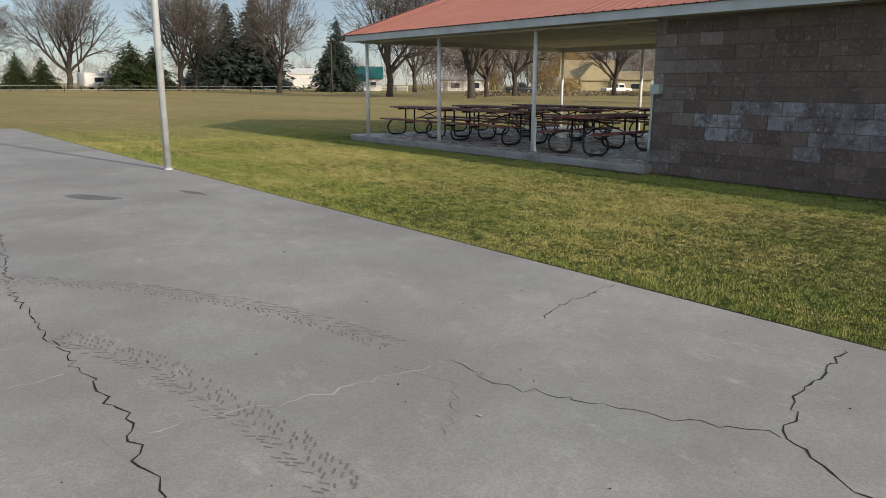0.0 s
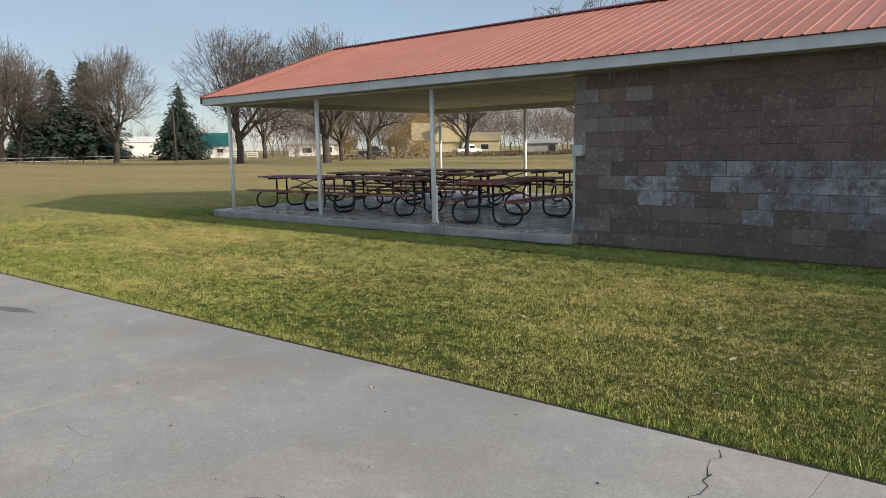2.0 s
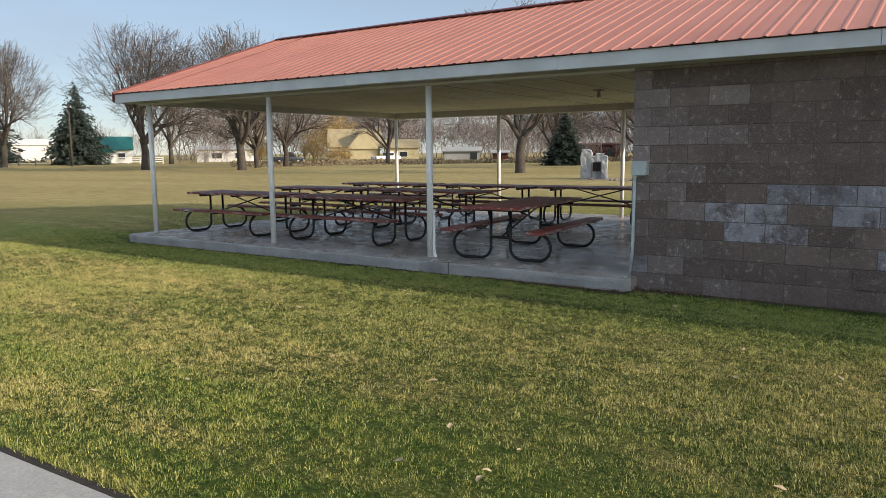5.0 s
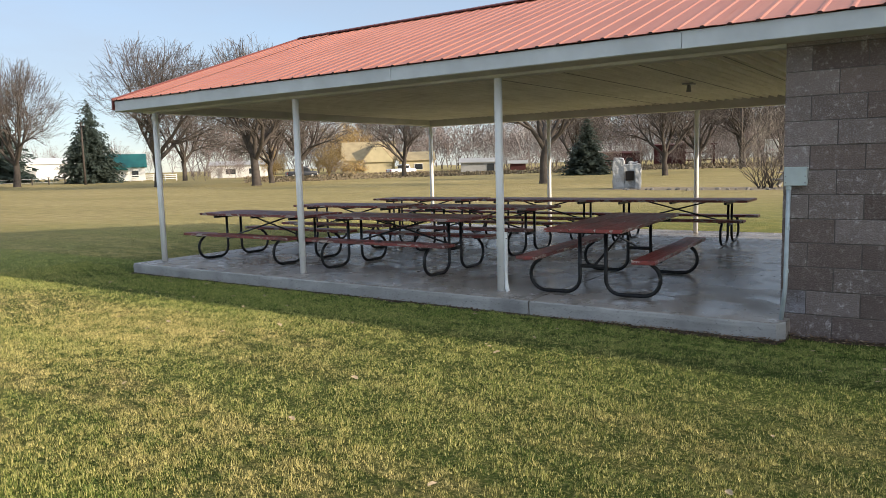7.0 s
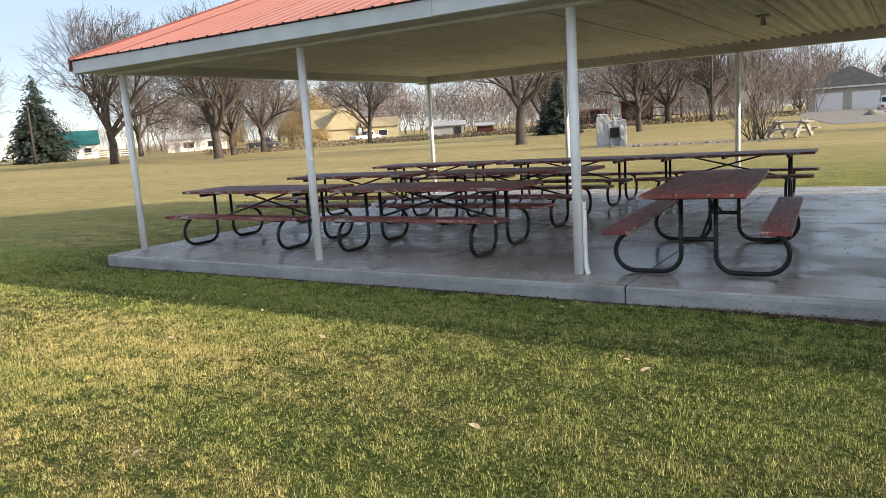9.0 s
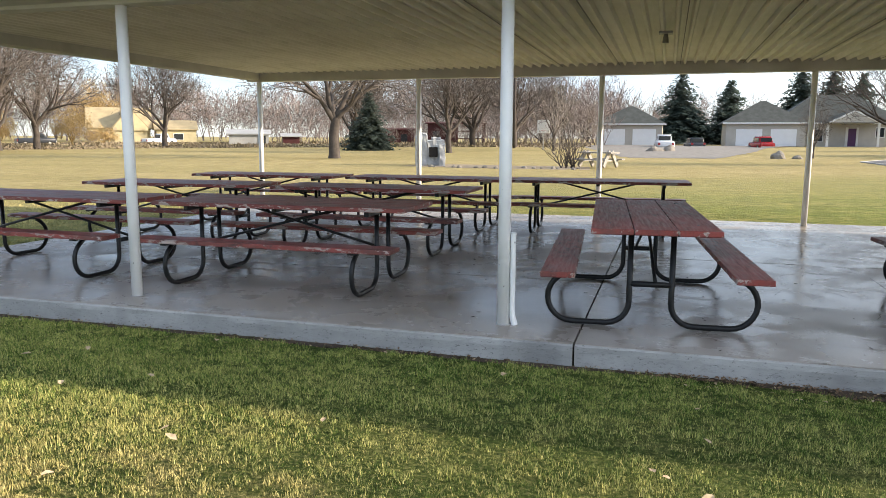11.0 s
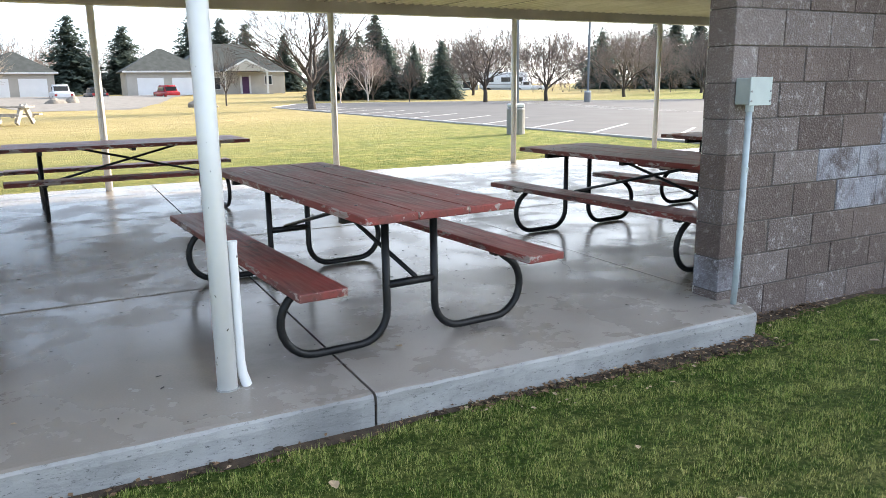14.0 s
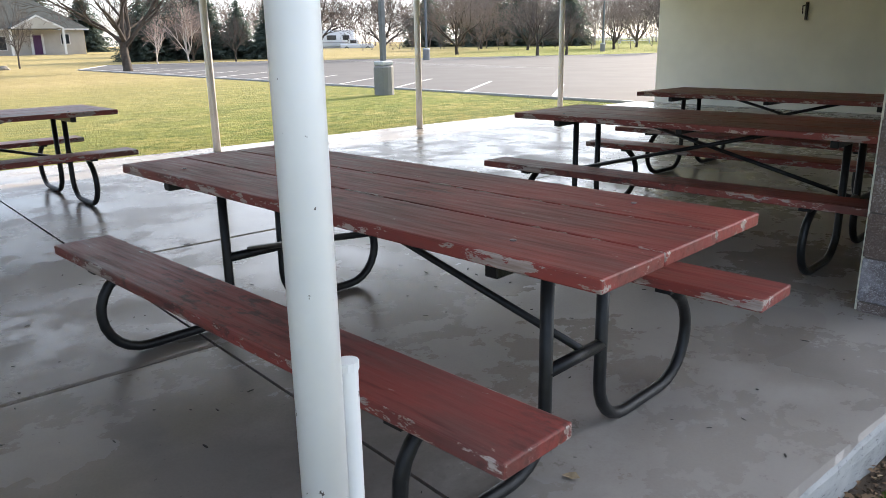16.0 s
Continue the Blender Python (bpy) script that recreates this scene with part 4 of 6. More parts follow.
def blades(name, n_try, x0, x1, y0, y1, height, width, keep=None):
    x, y = gr.uniform(x0, x1, n_try), gr.uniform(y0, y1, n_try)
    inside = x > 4.395 - 0.0212 * y + gr.uniform(0.03, 0.075, n_try)
    strip = np.interp(y, SOIL_Y, SOIL_W)
    under = ((x > 10.565 - strip * gr.uniform(0.55, 1.1, n_try)) & (x < 18.85) & (y < 17.42) & (y > 7.70)) | ((x > WALL_X - strip * gr.uniform(0.4, 1.0, n_try)) & (x < 18.85) & (y <= 7.72))
    lot = (y < -1.7) & (x > 18.9)
    ok = inside & ~under & ~lot
    if keep is not None:
        ok &= keep(x, y)
    x, y = x[ok], y[ok]
    n = len(x)
    dip = np.clip(1.35 - np.abs(x - 10.60) / 0.85, 0, 1) * np.clip((18.2 - y) / 0.9, 0, 1)
    z = GROUND_Z - 0.078 * dip - 0.012
    tuft = 0.9 * lumps(x, y, 0.026) + 0.7 * lumps(x, y, 0.065) + 0.18 * lumps(x, y, 0.21)
    h = height * gr.uniform(0.55, 1.25, n) * np.clip(0.95 + 0.55 * tuft, 0.22, 1.9)
    a, lean, la = gr.uniform(0, 6.283, n), gr.uniform(0.0, 0.65, n), gr.uniform(0, 6.283, n)
    w = width * gr.uniform(0.6, 1.3, n)
    dx, dy = np.cos(a) * w / 2, np.sin(a) * w / 2
    lx, ly = np.cos(la) * lean * h, np.sin(la) * lean * h
    v = np.empty((n, 3, 3), np.float32)
    v[:, 0] = np.stack([x - dx, y - dy, z], 1)
    v[:, 1] = np.stack([x + dx, y + dy, z], 1)
    v[:, 2] = np.stack([x + lx, y + ly, z + h], 1)
    me = bpy.data.meshes.new(name)
    me.vertices.add(n * 3)
    me.vertices.foreach_set("co", v.ravel())
    me.loops.add(n * 3)
    me.loops.foreach_set("vertex_index", np.arange(n * 3, dtype=np.int32))
    me.polygons.add(n)
    me.polygons.foreach_set("loop_start", np.arange(n, dtype=np.int32) * 3)
    me.update(calc_edges=True)
    me.validate()
    me.materials.append(M_BLADES)
    ob = new(name, me)
    return tagged(ob, "short mown lawn grass, green with straw-coloured patches", "grass", kind="stuff")


blades("grass", 900000, 5.2, 10.62, 4.5, 14.5, 0.029, 0.0048)
blades("grass", 120000, 9.3, 10.72, 5.5, 16.0, 0.036, 0.0038, lambda x, y: x > 9.3 + 0.8 * gr.random(len(x)))
blades("grass", 420000, 4.2, 10.75, 0.6, 4.5, 0.025, 0.0054)
blades("grass", 190000, 4.1, 5.2, 4.5, 14.5, 0.026, 0.0052)
blades("grass", 190000, 4.0, 10.62, 14.5, 19.0, 0.032, 0.0080)
blades("grass", 110000, 3.9, 4.7, 0.0, 20.0, 0.056, 0.005, lambda x, y: x < 4.53 - 0.0212 * y)
blades("grass", 30000, 4.0, 10.9, -3.0, 0.0, 0.040, 0.010)
blades("grass", 150000, 0.0, 20.0, 17.4, 27.0, 0.034, 0.012, lambda x, y: ((y > 19) | (x > 10.6)) & (y < 21 + 6 * gr.random(len(y)) ** 1.5))
blades("grass", 60000, 18.7, 24.0, -1.7, 18.0, 0.028, 0.009, lambda x, y: x < 19.5 + 4.5 * gr.random(len(x)) ** 1.5)
# dark strip: soil plus the shade under the grass lip, as colour
bm = bmesh.new()
for y0 in range(-14, 26):
    e0, e1 = court_edge(y0), court_edge(y0 + 1)
    bm.faces.new([bm.verts.new(p) for p in ((e0 + 0.003, y0, -0.074), (e0 + 0.07, y0, -0.076), (e1 + 0.07, y0 + 1, -0.076), (e1 + 0.003, y0 + 1, -0.074))])
tagged(link_mesh("soil_edge", bm, M_CRACK), "dark strip of soil and painted shade between court and lawn", "soil", kind="structure")

# fallen leaves and debris
leaf_bm = bmesh.new()
lv = [leaf_bm.verts.new(p) for p in ((0, -0.03, 0), (0.018, -0.008, 0.008), (0.014, 0.018, 0.004), (0, 0.034, 0.002), (-0.015, 0.016, 0.009), (-0.019, -0.01, 0.005))]
mid = leaf_bm.verts.new((0, 0, -0.001))
for i in range(6):
    leaf_bm.faces.new((lv[i], lv[(i + 1) % 6], mid))
leaf_me = bpy.data.meshes.new("fallen_leaf")
leaf_bm.to_mesh(leaf_me)
leaf_bm.free()
leaf_me.materials.append(M_LEAF)
lr = random.Random(21)


def leaf(x, y, z, s):
    ob = new("fallen_leaf", leaf_me)
    ob.matrix_basis = pose(x, y, z, lr.uniform(-18, 18), lr.uniform(-18, 18), lr.uniform(0, 360)) @ Matrix.Scale(s, 4)
    tagged(ob, "dry tan fallen leaf on the ground", "leaf", group="fallen leaves")


for i in range(110):
    x, y = lr.uniform(4.8, 10.3), lr.uniform(2.0, 16.5)
    leaf(x, y, ground_z(x, y) + 0.052, lr.uniform(0.55, 1.15))
for i in range(130):
    y = lr.uniform(6.2, 16.5) if i > 75 else lr.uniform(6.6, 9.8)
    x = (10.575 if y > 7.72 else WALL_X) - abs(lr.gauss(0, 0.13)) - 0.02
    leaf(x, y, ground_z(x, y) + lr.uniform(0.018, 0.04), lr.uniform(0.15, 0.55))
for x, y, s in ((11.07, 9.86, 0.95), (11.6, 9.2, 0.5), (12.5, 12.9, 0.6), (11.3, 14.6, 0.7), (11.5, 12.6, 0.6), (15.2, 9.0, 0.8), (16.3, 7.0, 0.8), (12.1, 14.9, 0.6), (13.1, 11.0, 0.5), (11.0, 11.6, 0.45)):
    leaf(x, y, 0.004, s)
for x, y, s in ((2.83, 5.39, 0.6), (2.62, 3.74, 0.5), (2.2, 8.2, 0.5), (3.6, 8.6, 0.5), (1.5, 7.0, 0.45), (3.9, 5.0, 0.6), (2.1, 2.0, 0.4)):
    leaf(x, y, -0.056, s)

litter, litter_faces = [], []
for i in range(1000):
    y = lr.uniform(5.0, 17.0) if i > 520 else lr.uniform(6.9, 9.8)
    x = (10.565 if y > 7.72 else WALL_X) - lr.random() ** 1.5 * (soil_width(y) + 0.08)
    z, s, a = ground_z(x, y) + lr.uniform(0.018, 0.034), lr.uniform(0.003, 0.011), lr.uniform(0, 6.28)
    q = len(litter)
    litter += [(x + math.cos(a) * s * 1.8, y + math.sin(a) * s * 1.8, z), (x - math.sin(a) * s, y + math.cos(a) * s, z + lr.uniform(0, 0.01)), (x - math.cos(a) * s * 1.4, y - math.sin(a) * s * 1.4, z + lr.uniform(-0.004, 0.008)), (x + math.sin(a) * s, y - math.cos(a) * s, z + 0.004)]
    litter_faces.append((q, q + 1, q + 2, q + 3))
tagged(raw_mesh("leaf_litter", litter, litter_faces, plain("brown leaf scraps", (0.24, 0.15, 0.085), 0.85, 0, 0.5, 20)), "brown leaf scraps on bare soil by the slab", "leaf litter", kind="stuff")

bm = bmesh.new()
for i in range(90):
    x, y = lr.uniform(0.0, 4.1), lr.uniform(0.5, 12.0)
    r = bmesh.ops.create_icosphere(bm, subdivisions=1, radius=lr.uniform(0.002, 0.0055))
    s = lr.uniform(1.0, 2.2)
    a = lr.uniform(0, 3.14)
    for v in r["verts"]:
        v.co = Vector((x + v.co.x * s * math.cos(a) - v.co.y * math.sin(a), y + v.co.x * s * math.sin(a) + v.co.y * math.cos(a), -0.057 + v.co.z * 0.5))
for i in range(260):
    x, y = lr.uniform(10.65, 14.5), lr.uniform(7.8, 15.0)
    r = bmesh.ops.create_icosphere(bm, subdivisions=1, radius=lr.uniform(0.002, 0.005))
    s = lr.uniform(1.0, 5.0)
    a = lr.uniform(0, 3.14)
    for v in r["verts"]:
        v.co = Vector((x + v.co.x * s * math.cos(a) - v.co.y * math.sin(a), y + v.co.x * s * math.sin(a) + v.co.y * math.cos(a), 0.003 + v.co.z * 0.5))
tagged(link_mesh("grit", bm, M_CRACK), "dark grit and twig scraps on the concrete", "debris", kind="stuff")
bm = bmesh.new()
for i in range(620):
    y = lr.uniform(6.8, 16.0) if i > 300 else lr.uniform(6.9, 9.6)
    x = (10.565 if y > 7.72 else WALL_X) - lr.random() * soil_width(y) * 1.1
    r = bmesh.ops.create_icosphere(bm, subdivisions=1, radius=lr.uniform(0.003, 0.007) if i % 11 else lr.uniform(0.010, 0.018))
    s = lr.uniform(1.0, 3.0)
    a = lr.uniform(0, 3.14)
    for v in r["verts"]:
        v.co = Vector((x + v.co.x * s * math.cos(a) - v.co.y * math.sin(a), y + v.co.x * s * math.sin(a) + v.co.y * math.cos(a), ground_z(x, y) + 0.016 + v.co.z * 0.7))
tagged(link_mesh("soil_clods", bm, M_SOIL), "crumbs of brown soil along the slab edge", "soil", kind="stuff")

# ---- parking lot ----


def sheet(name, pts, z, mat, label, category):
    bm = bmesh.new()
    bm.faces.new([bm.verts.new((x, y, z)) for x, y in pts])
    return tagged(link_mesh(name, bm, mat), label, category, kind="structure")


sheet("road", [(19.0, -2.0), (58, -2.0), (66, -6.0), (64, -14), (47.5, -38), (40, -70), (19.0, -70)], -0.055, M_ASPHALT, "grey asphalt parking lot", "parking lot")
M_GRAVEL = plain("pale gravel", (0.24, 0.222, 0.198), 0.95, 0, 0.3, 2.0, 0.6)
bm = bmesh.new()
rows = []
for i in range(48):
    x = 62 + i * 47 / 47
    lo, hi = np.interp(x, [62, 78, 96, 108], [6.5, 2.5, -1.0, -6.0]), np.interp(x, [62, 96, 109], [12.5, 19.5, 19.0])
    lo, hi = lo + 0.5 * noise.noise((x * 0.6, 1, 0)), hi + 0.6 * noise.noise((x * 0.5, 7, 0))
    rows.append([bm.verts.new((x, lo + (hi - lo) * j / 10, ground_z(x, lo + (hi - lo) * j / 10) + 0.025)) for j in range(11)])
for ra, rb in zip(rows, rows[1:]):
    for j in range(10):
        bm.faces.new((ra[j], rb[j], rb[j + 1], ra[j + 1]))
tagged(link_mesh("road_drive", bm, M_GRAVEL), "pale gravel drive to the houses", "driveway", kind="structure")
kerb = thing("kerb", label="low pale concrete kerb round the parking lot", category="kerb", kind="structure")
for (ax, ay), (bx, by) in zip([(19.0, -1.9), (58, -1.9), (66.2, -6.0), (64.2, -14.2), (47.7, -38.2)], [(58, -1.9), (66.2, -6.0), (64.2, -14.2), (47.7, -38.2), (40.2, -70)]):
    d = math.hypot(bx - ax, by - ay)
    n = int(d / 3) or 1
    for i in range(n):
        t0, t1 = i / n, (i + 1) / n
        bm = boxed(0, d / n - 0.01, -0.06, 0.06, -0.2, -0.008, bevel=0.015)
        ob = part("stone", bm, M_KERB, kerb)
        ob.matrix_basis = pose(ax + (bx - ax) * t0, ay + (by - ay) * t0, -0.02, 0, 0, math.degrees(math.atan2(by - ay, bx - ax)))
for i in range(12):
    x0 = 21.5 + i * 3.03
    bm = boxed(0, 4.9, -0.055, 0.055, 0, 0.004)
    ob = link_mesh("road_marking", bm, M_LINE)
    ob.matrix_basis = pose(x0, -2.15, -0.0535, 0, 0, -52.5)
    tagged(ob, "white painted parking bay line", "road marking", kind="structure")
for i in range(9):
    bm = boxed(0, 5.2, -0.055, 0.055, 0, 0.004)
    ob = link_mesh("road_marking", bm, M_LINE)
    ob.matrix_basis = pose(33 + i * 2.3, -15.5 - i * 0.6, -0.0535, 0, 0, 8)
    tagged(ob, "white painted parking bay line", "road marking", kind="structure")


def lamp_post(x, y, z):
    ob = thing("street_lamp", x, y, z, label="blue-grey steel lamp post on a concrete pedestal", category="street lamp", group="parking lot lamps")
    part("pedestal", sweep(bmesh.new(), [(0, 0, -0.2), (0, 0, 0.70), (0, 0, 0.74)], [0.26, 0.26, 0.23], 14), M_PAD, ob)
    part("base_plate", boxed(-0.19, 0.19, -0.19, 0.19, 0.74, 0.86, bevel=0.03), M_GALV, ob)
    part("pole", boxed(-0.065, 0.065, -0.065, 0.065, 0.86, 8.0, bevel=0.012), M_LAMPPOST, ob)
    part("arm", boxed(-0.9, 0.9, -0.03, 0.03, 7.9, 7.98), M_LAMPPOST, ob)
    for s in (-1, 1):
        part("lamp_head", boxed(s * 1.15 - 0.35, s * 1.15 + 0.35, -0.18, 0.18, 7.82, 7.98, bevel=0.03), M_LAMPPOST, ob)


M_LAMPPOST = plain("blue-grey lamp post paint", (0.16, 0.18, 0.20), 0.5, 0.3)
lamp_post(25.7, -0.35, -0.085)
lamp_post(51.4, -23.2, -0.1)
lamp_post(58.0, -52.0, -0.1)


# ---- trees ----
def grow(rng, height, spread, levels, splits, droop, twig_r, upright=0.35, trunk_frac=0.28, r0=0.028, round_crown=True):
    """Limbs of a bare tree: lists of (points, radii) for the wood, the twigs and the finest twigs."""
    wood, twigs, fine = [], [], []
    reach = [0.3, 0.42, 0.27, 0.19, 0.13, 0.085, 0.06]
    mid, rx, rz = 0.58 * height, 0.46 * height * spread, 0.43 * height

    def outside(p):
        return round_crown and (p.x * p.x + p.y * p.y) / rx ** 2 + ((p.z - mid) / rz) ** 2 > 1.0 + rng.uniform(-0.15, 0.25)

    def limb(p, d, r, level):
        length = height * reach[level] * rng.uniform(0.75, 1.2)
        n = 5 if level < 3 else 3 if level < 5 else 2
        pts, rad = [p], [r]
        q, dd = p.copy(), d.copy()
        for i in range(n):
            bend = Vector((rng.gauss(0, 1), rng.gauss(0, 1), rng.gauss(0, 0.8))) * (0.125 if level < 4 else 0.10)
            lift = upright * 0.22 * (1 - i / n) if level < 3 else 0.05 - droop * 0.22
            dd = (dd + bend + Vector((0, 0, lift))).normalized()
            q = q + dd * (length / n)
            pts.append(q.copy())
            rad.append(max(twig_r * 0.6, r * (1 - 0.60 * (i + 1) / n)))
            if level > 1 and outside(q):
                break
        n = len(pts) - 1
        (wood if level < 3 else twigs if level < 5 else fine).append((pts, rad))
        if level >= levels:
            return
        k = splits[min(level, len(splits) - 1)]
        for j in range(k):
            f = 0.25 + 0.75 * (j + rng.random() * 0.8) / k if j < k - 1 else 1.0
            idx = min(n - 1, int(f * n))
            at = pts[idx].lerp(pts[idx + 1], f * n - idx) if f < 1 else pts[-1]
            if level > 2 and outside(at):
                continue
            run = (pts[idx + 1] - pts[idx]).normalized()
            ax = Vector((rng.gauss(0, 1), rng.gauss(0, 1), rng.gauss(0, 0.7))).normalized()
            ang = rng.uniform(0.38, 0.85) if f < 1 else rng.uniform(0.08, 0.32)
            nd = (run * math.cos(ang) + (ax - run * ax.dot(run)).normalized() * math.sin(ang)).normalized()
            limb(at, nd, max(twig_r, rad[idx] * rng.uniform(0.55, 0.78)), level + 1)

    tr = height * trunk_frac
    wood.append(([Vector((0, 0, -0.25)), Vector((0, 0, 0.02 * height)), Vector((0.01 * height, 0, tr * 0.6)), Vector((0.0, 0.01 * height, tr))],
                 [height * r0 * 1.5, height * r0 * 1.1, height * r0 * 0.95, height * r0 * 0.85]))
    k = splits[0] + 2
    for j in range(k):
        a = 2 * math.pi * (j * 2.4 / 6.283 + rng.uniform(-0.06, 0.06))
        tilt = (0.12 if j == 0 else 0.40 + 0.55 * j / k) * spread
        limb(Vector((0, 0, tr * (1.0 - 0.22 * j / k))), Vector((math.cos(a) * math.sin(tilt), math.sin(a) * math.sin(tilt), math.cos(tilt))), height * r0 * 0.58, 1)
    tall = max(p.z for limbs in (wood, twigs, fine) for pts, _ in limbs for p in pts)
    for limbs in (wood, twigs, fine):
        for pts, _ in limbs:
            for p in pts:
                p *= height / tall
    return wood, twigs, fine


def tube_mesh(name, limbs, sides, mat, ribbons=()):
    verts, faces = [], []
    for n, group in ((sides, limbs), (2, ribbons)):
        for pts, rad in group:
            base = len(verts)
            d = (pts[-1] - pts[0]).normalized()
            s = d.cross(Vector((0.3, 0.5 - base % 7 * 0.2, 0.8 - base % 5 * 0.3))).normalized()
            u = d.cross(s)
            for p, r in zip(pts, rad):
                for j in range(n):
                    a = 2 * math.pi * j / n
                    verts.append(p + (s * math.cos(a) + u * math.sin(a)) * r)
            for i in range(len(pts) - 1):
                for j in range(n if n > 2 else 1):
                    a, b = base + i * n + j, base + i * n + (j + 1) % n
                    faces.append((a, b, b + n, a + n))
    me = bpy.data.meshes.new(name)
    me.from_pydata(verts, [], faces)
    me.materials.append(mat)
    if sides > 3:
        me.polygons.foreach_set("use_smooth", [True] * len(me.polygons))
    return me


def tree_kind(seed, mat_w, mat_t, **kw):
    rng = random.Random(seed)
    wood, twigs, fine = grow(rng, 10.0, **kw)
    return tube_mesh("trunk", wood, 6, mat_w), tube_mesh("crown", twigs, 3, mat_t, fine)


ELM = [tree_kind(s, M_BARK, M_TWIG, spread=1.0, levels=6, splits=[4, 4, 4, 4, 4, 3], droop=0.32, twig_r=0.012, upright=0.6, trunk_frac=0.22, r0=0.024) for s in (3, 9, 14)]
OPEN = [tree_kind(s, M_BARK, M_TWIG, spread=1.1, levels=6, splits=[3, 4, 4, 3, 3, 3], droop=0.2, twig_r=0.014, upright=0.5, trunk_frac=0.22, r0=0.024) for s in (5, 6)]
DENSE = [tree_kind(s, M_BARK, M_ROSE, spread=1.1, levels=6, splits=[4, 4, 4, 4, 3, 3], droop=0.3, twig_r=0.014, upright=0.6, trunk_frac=0.12, r0=0.022) for s in (17, 23)]
WILLOW = [tree_kind(31, M_GOLD, M_GOLD, spread=0.9, levels=6, splits=[4, 4, 4, 4, 4, 3], droop=1.7, twig_r=0.018, upright=0.8, trunk_frac=0.15, r0=0.022)]
M_BIRCHTWIG = lit_bark("pinkish birch twigs", (0.34, 0.26, 0.23), (0.48, 0.38, 0.34))
M_BIRCH = lit_bark("pale birch bark", (0.50, 0.46, 0.43), (0.68, 0.64, 0.60))
BIRCH = [tree_kind(41, M_BIRCH, M_BIRCHTWIG, spread=0.7, levels=4, splits=[3, 4, 4, 4], droop=0.3, twig_r=0.02, trunk_frac=0.12, r0=0.014)]


def bare_tree(kind, x, y, h, turn, label, wide=1.0, z=-0.1, group=""):
    ob = thing("tree", x, y, z, turn, label, "tree", group)
    ob.scale = (h / 10 * wide, h / 10 * wide, h / 10)
    for nm, me in zip(("trunk", "crown"), kind):
        o = new(nm, me)
        o.parent = ob
    return ob


def conifer_kind(seed, mat, width, n_whorl=30, skirt=0.05, power=0.85):
    """A spruce 10 m high: whorls of drooping boughs, each a spray of many small needle clumps."""
    rng = random.Random(seed)
    verts, faces = [], []
    for w in range(n_whorl):
        t = w / (n_whorl - 1)
        z = 10 * (skirt + (0.985 - skirt) * t)
        reach = width * (1 - t) ** power * rng.uniform(0.86, 1.1) + 0.10
        k = max(6, int(17 * (1 - t) + 6))
        for j in range(k):
            a = 2 * math.pi * (j + rng.random()) / k
            r = reach * rng.uniform(0.55, 1.15)
            zz = z + rng.uniform(-0.55, 0.5)
            steps_n = max(3, int(r / 0.26))
            for i in range(steps_n):
                f = (i + 0.7) / steps_n
                px, py = math.cos(a) * r * f, math.sin(a) * r * f
                pz = zz - 0.34 * r * f * f + 0.12 * r * f
                for c in range(4):
                    s = rng.uniform(0.15, 0.38) * (1.2 - 0.5 * t)
                    b = a + rng.uniform(-1.2, 1.2)
                    cx, cy, cz = px + rng.gauss(0, 0.17), py + rng.gauss(0, 0.17), pz + rng.gauss(0, 0.17)
                    q = len(verts)
                    verts.append((cx + math.cos(b) * s, cy + math.sin(b) * s, cz - s * rng.uniform(0.1, 0.8)))
                    verts.append((cx - math.sin(b) * s * 0.46, cy + math.cos(b) * s * 0.46, cz + rng.uniform(-0.12, 0.12)))
                    verts.append((cx - math.cos(b) * s * 0.5, cy - math.sin(b) * s * 0.5, cz + s * 0.3))
                    verts.append((cx + math.sin(b) * s * 0.46, cy - math.cos(b) * s * 0.46, cz + rng.uniform(-0.12, 0.12)))
                    faces.append((q, q + 1, q + 2, q + 3))
    crown = bpy.data.meshes.new("crown")
    crown.from_pydata(verts, [], faces)
    crown.materials.append(mat)
    trunk = tube_mesh("trunk", [([Vector((0, 0, -0.3)), Vector((0, 0, 3)), Vector((0, 0, 9.6))], [0.2, 0.15, 0.02])], 7, M_BARK)
    return trunk, crown


SPRUCE = [conifer_kind(2, M_NEEDLE, 2.6), conifer_kind(7, M_NEEDLE, 3.2), conifer_kind(12, M_NEEDLE, 4.0, 24, 0.10, 0.7)]
CEDAR = [conifer_kind(15, M_JUNI, 5.2, 22, 0.03, 0.5)]


def conifer(kind, x, y, h, turn, label, wide=1.0, z=-0.1, group=""):
    return bare_tree(kind, x, y, h, turn, label, wide, z, group)


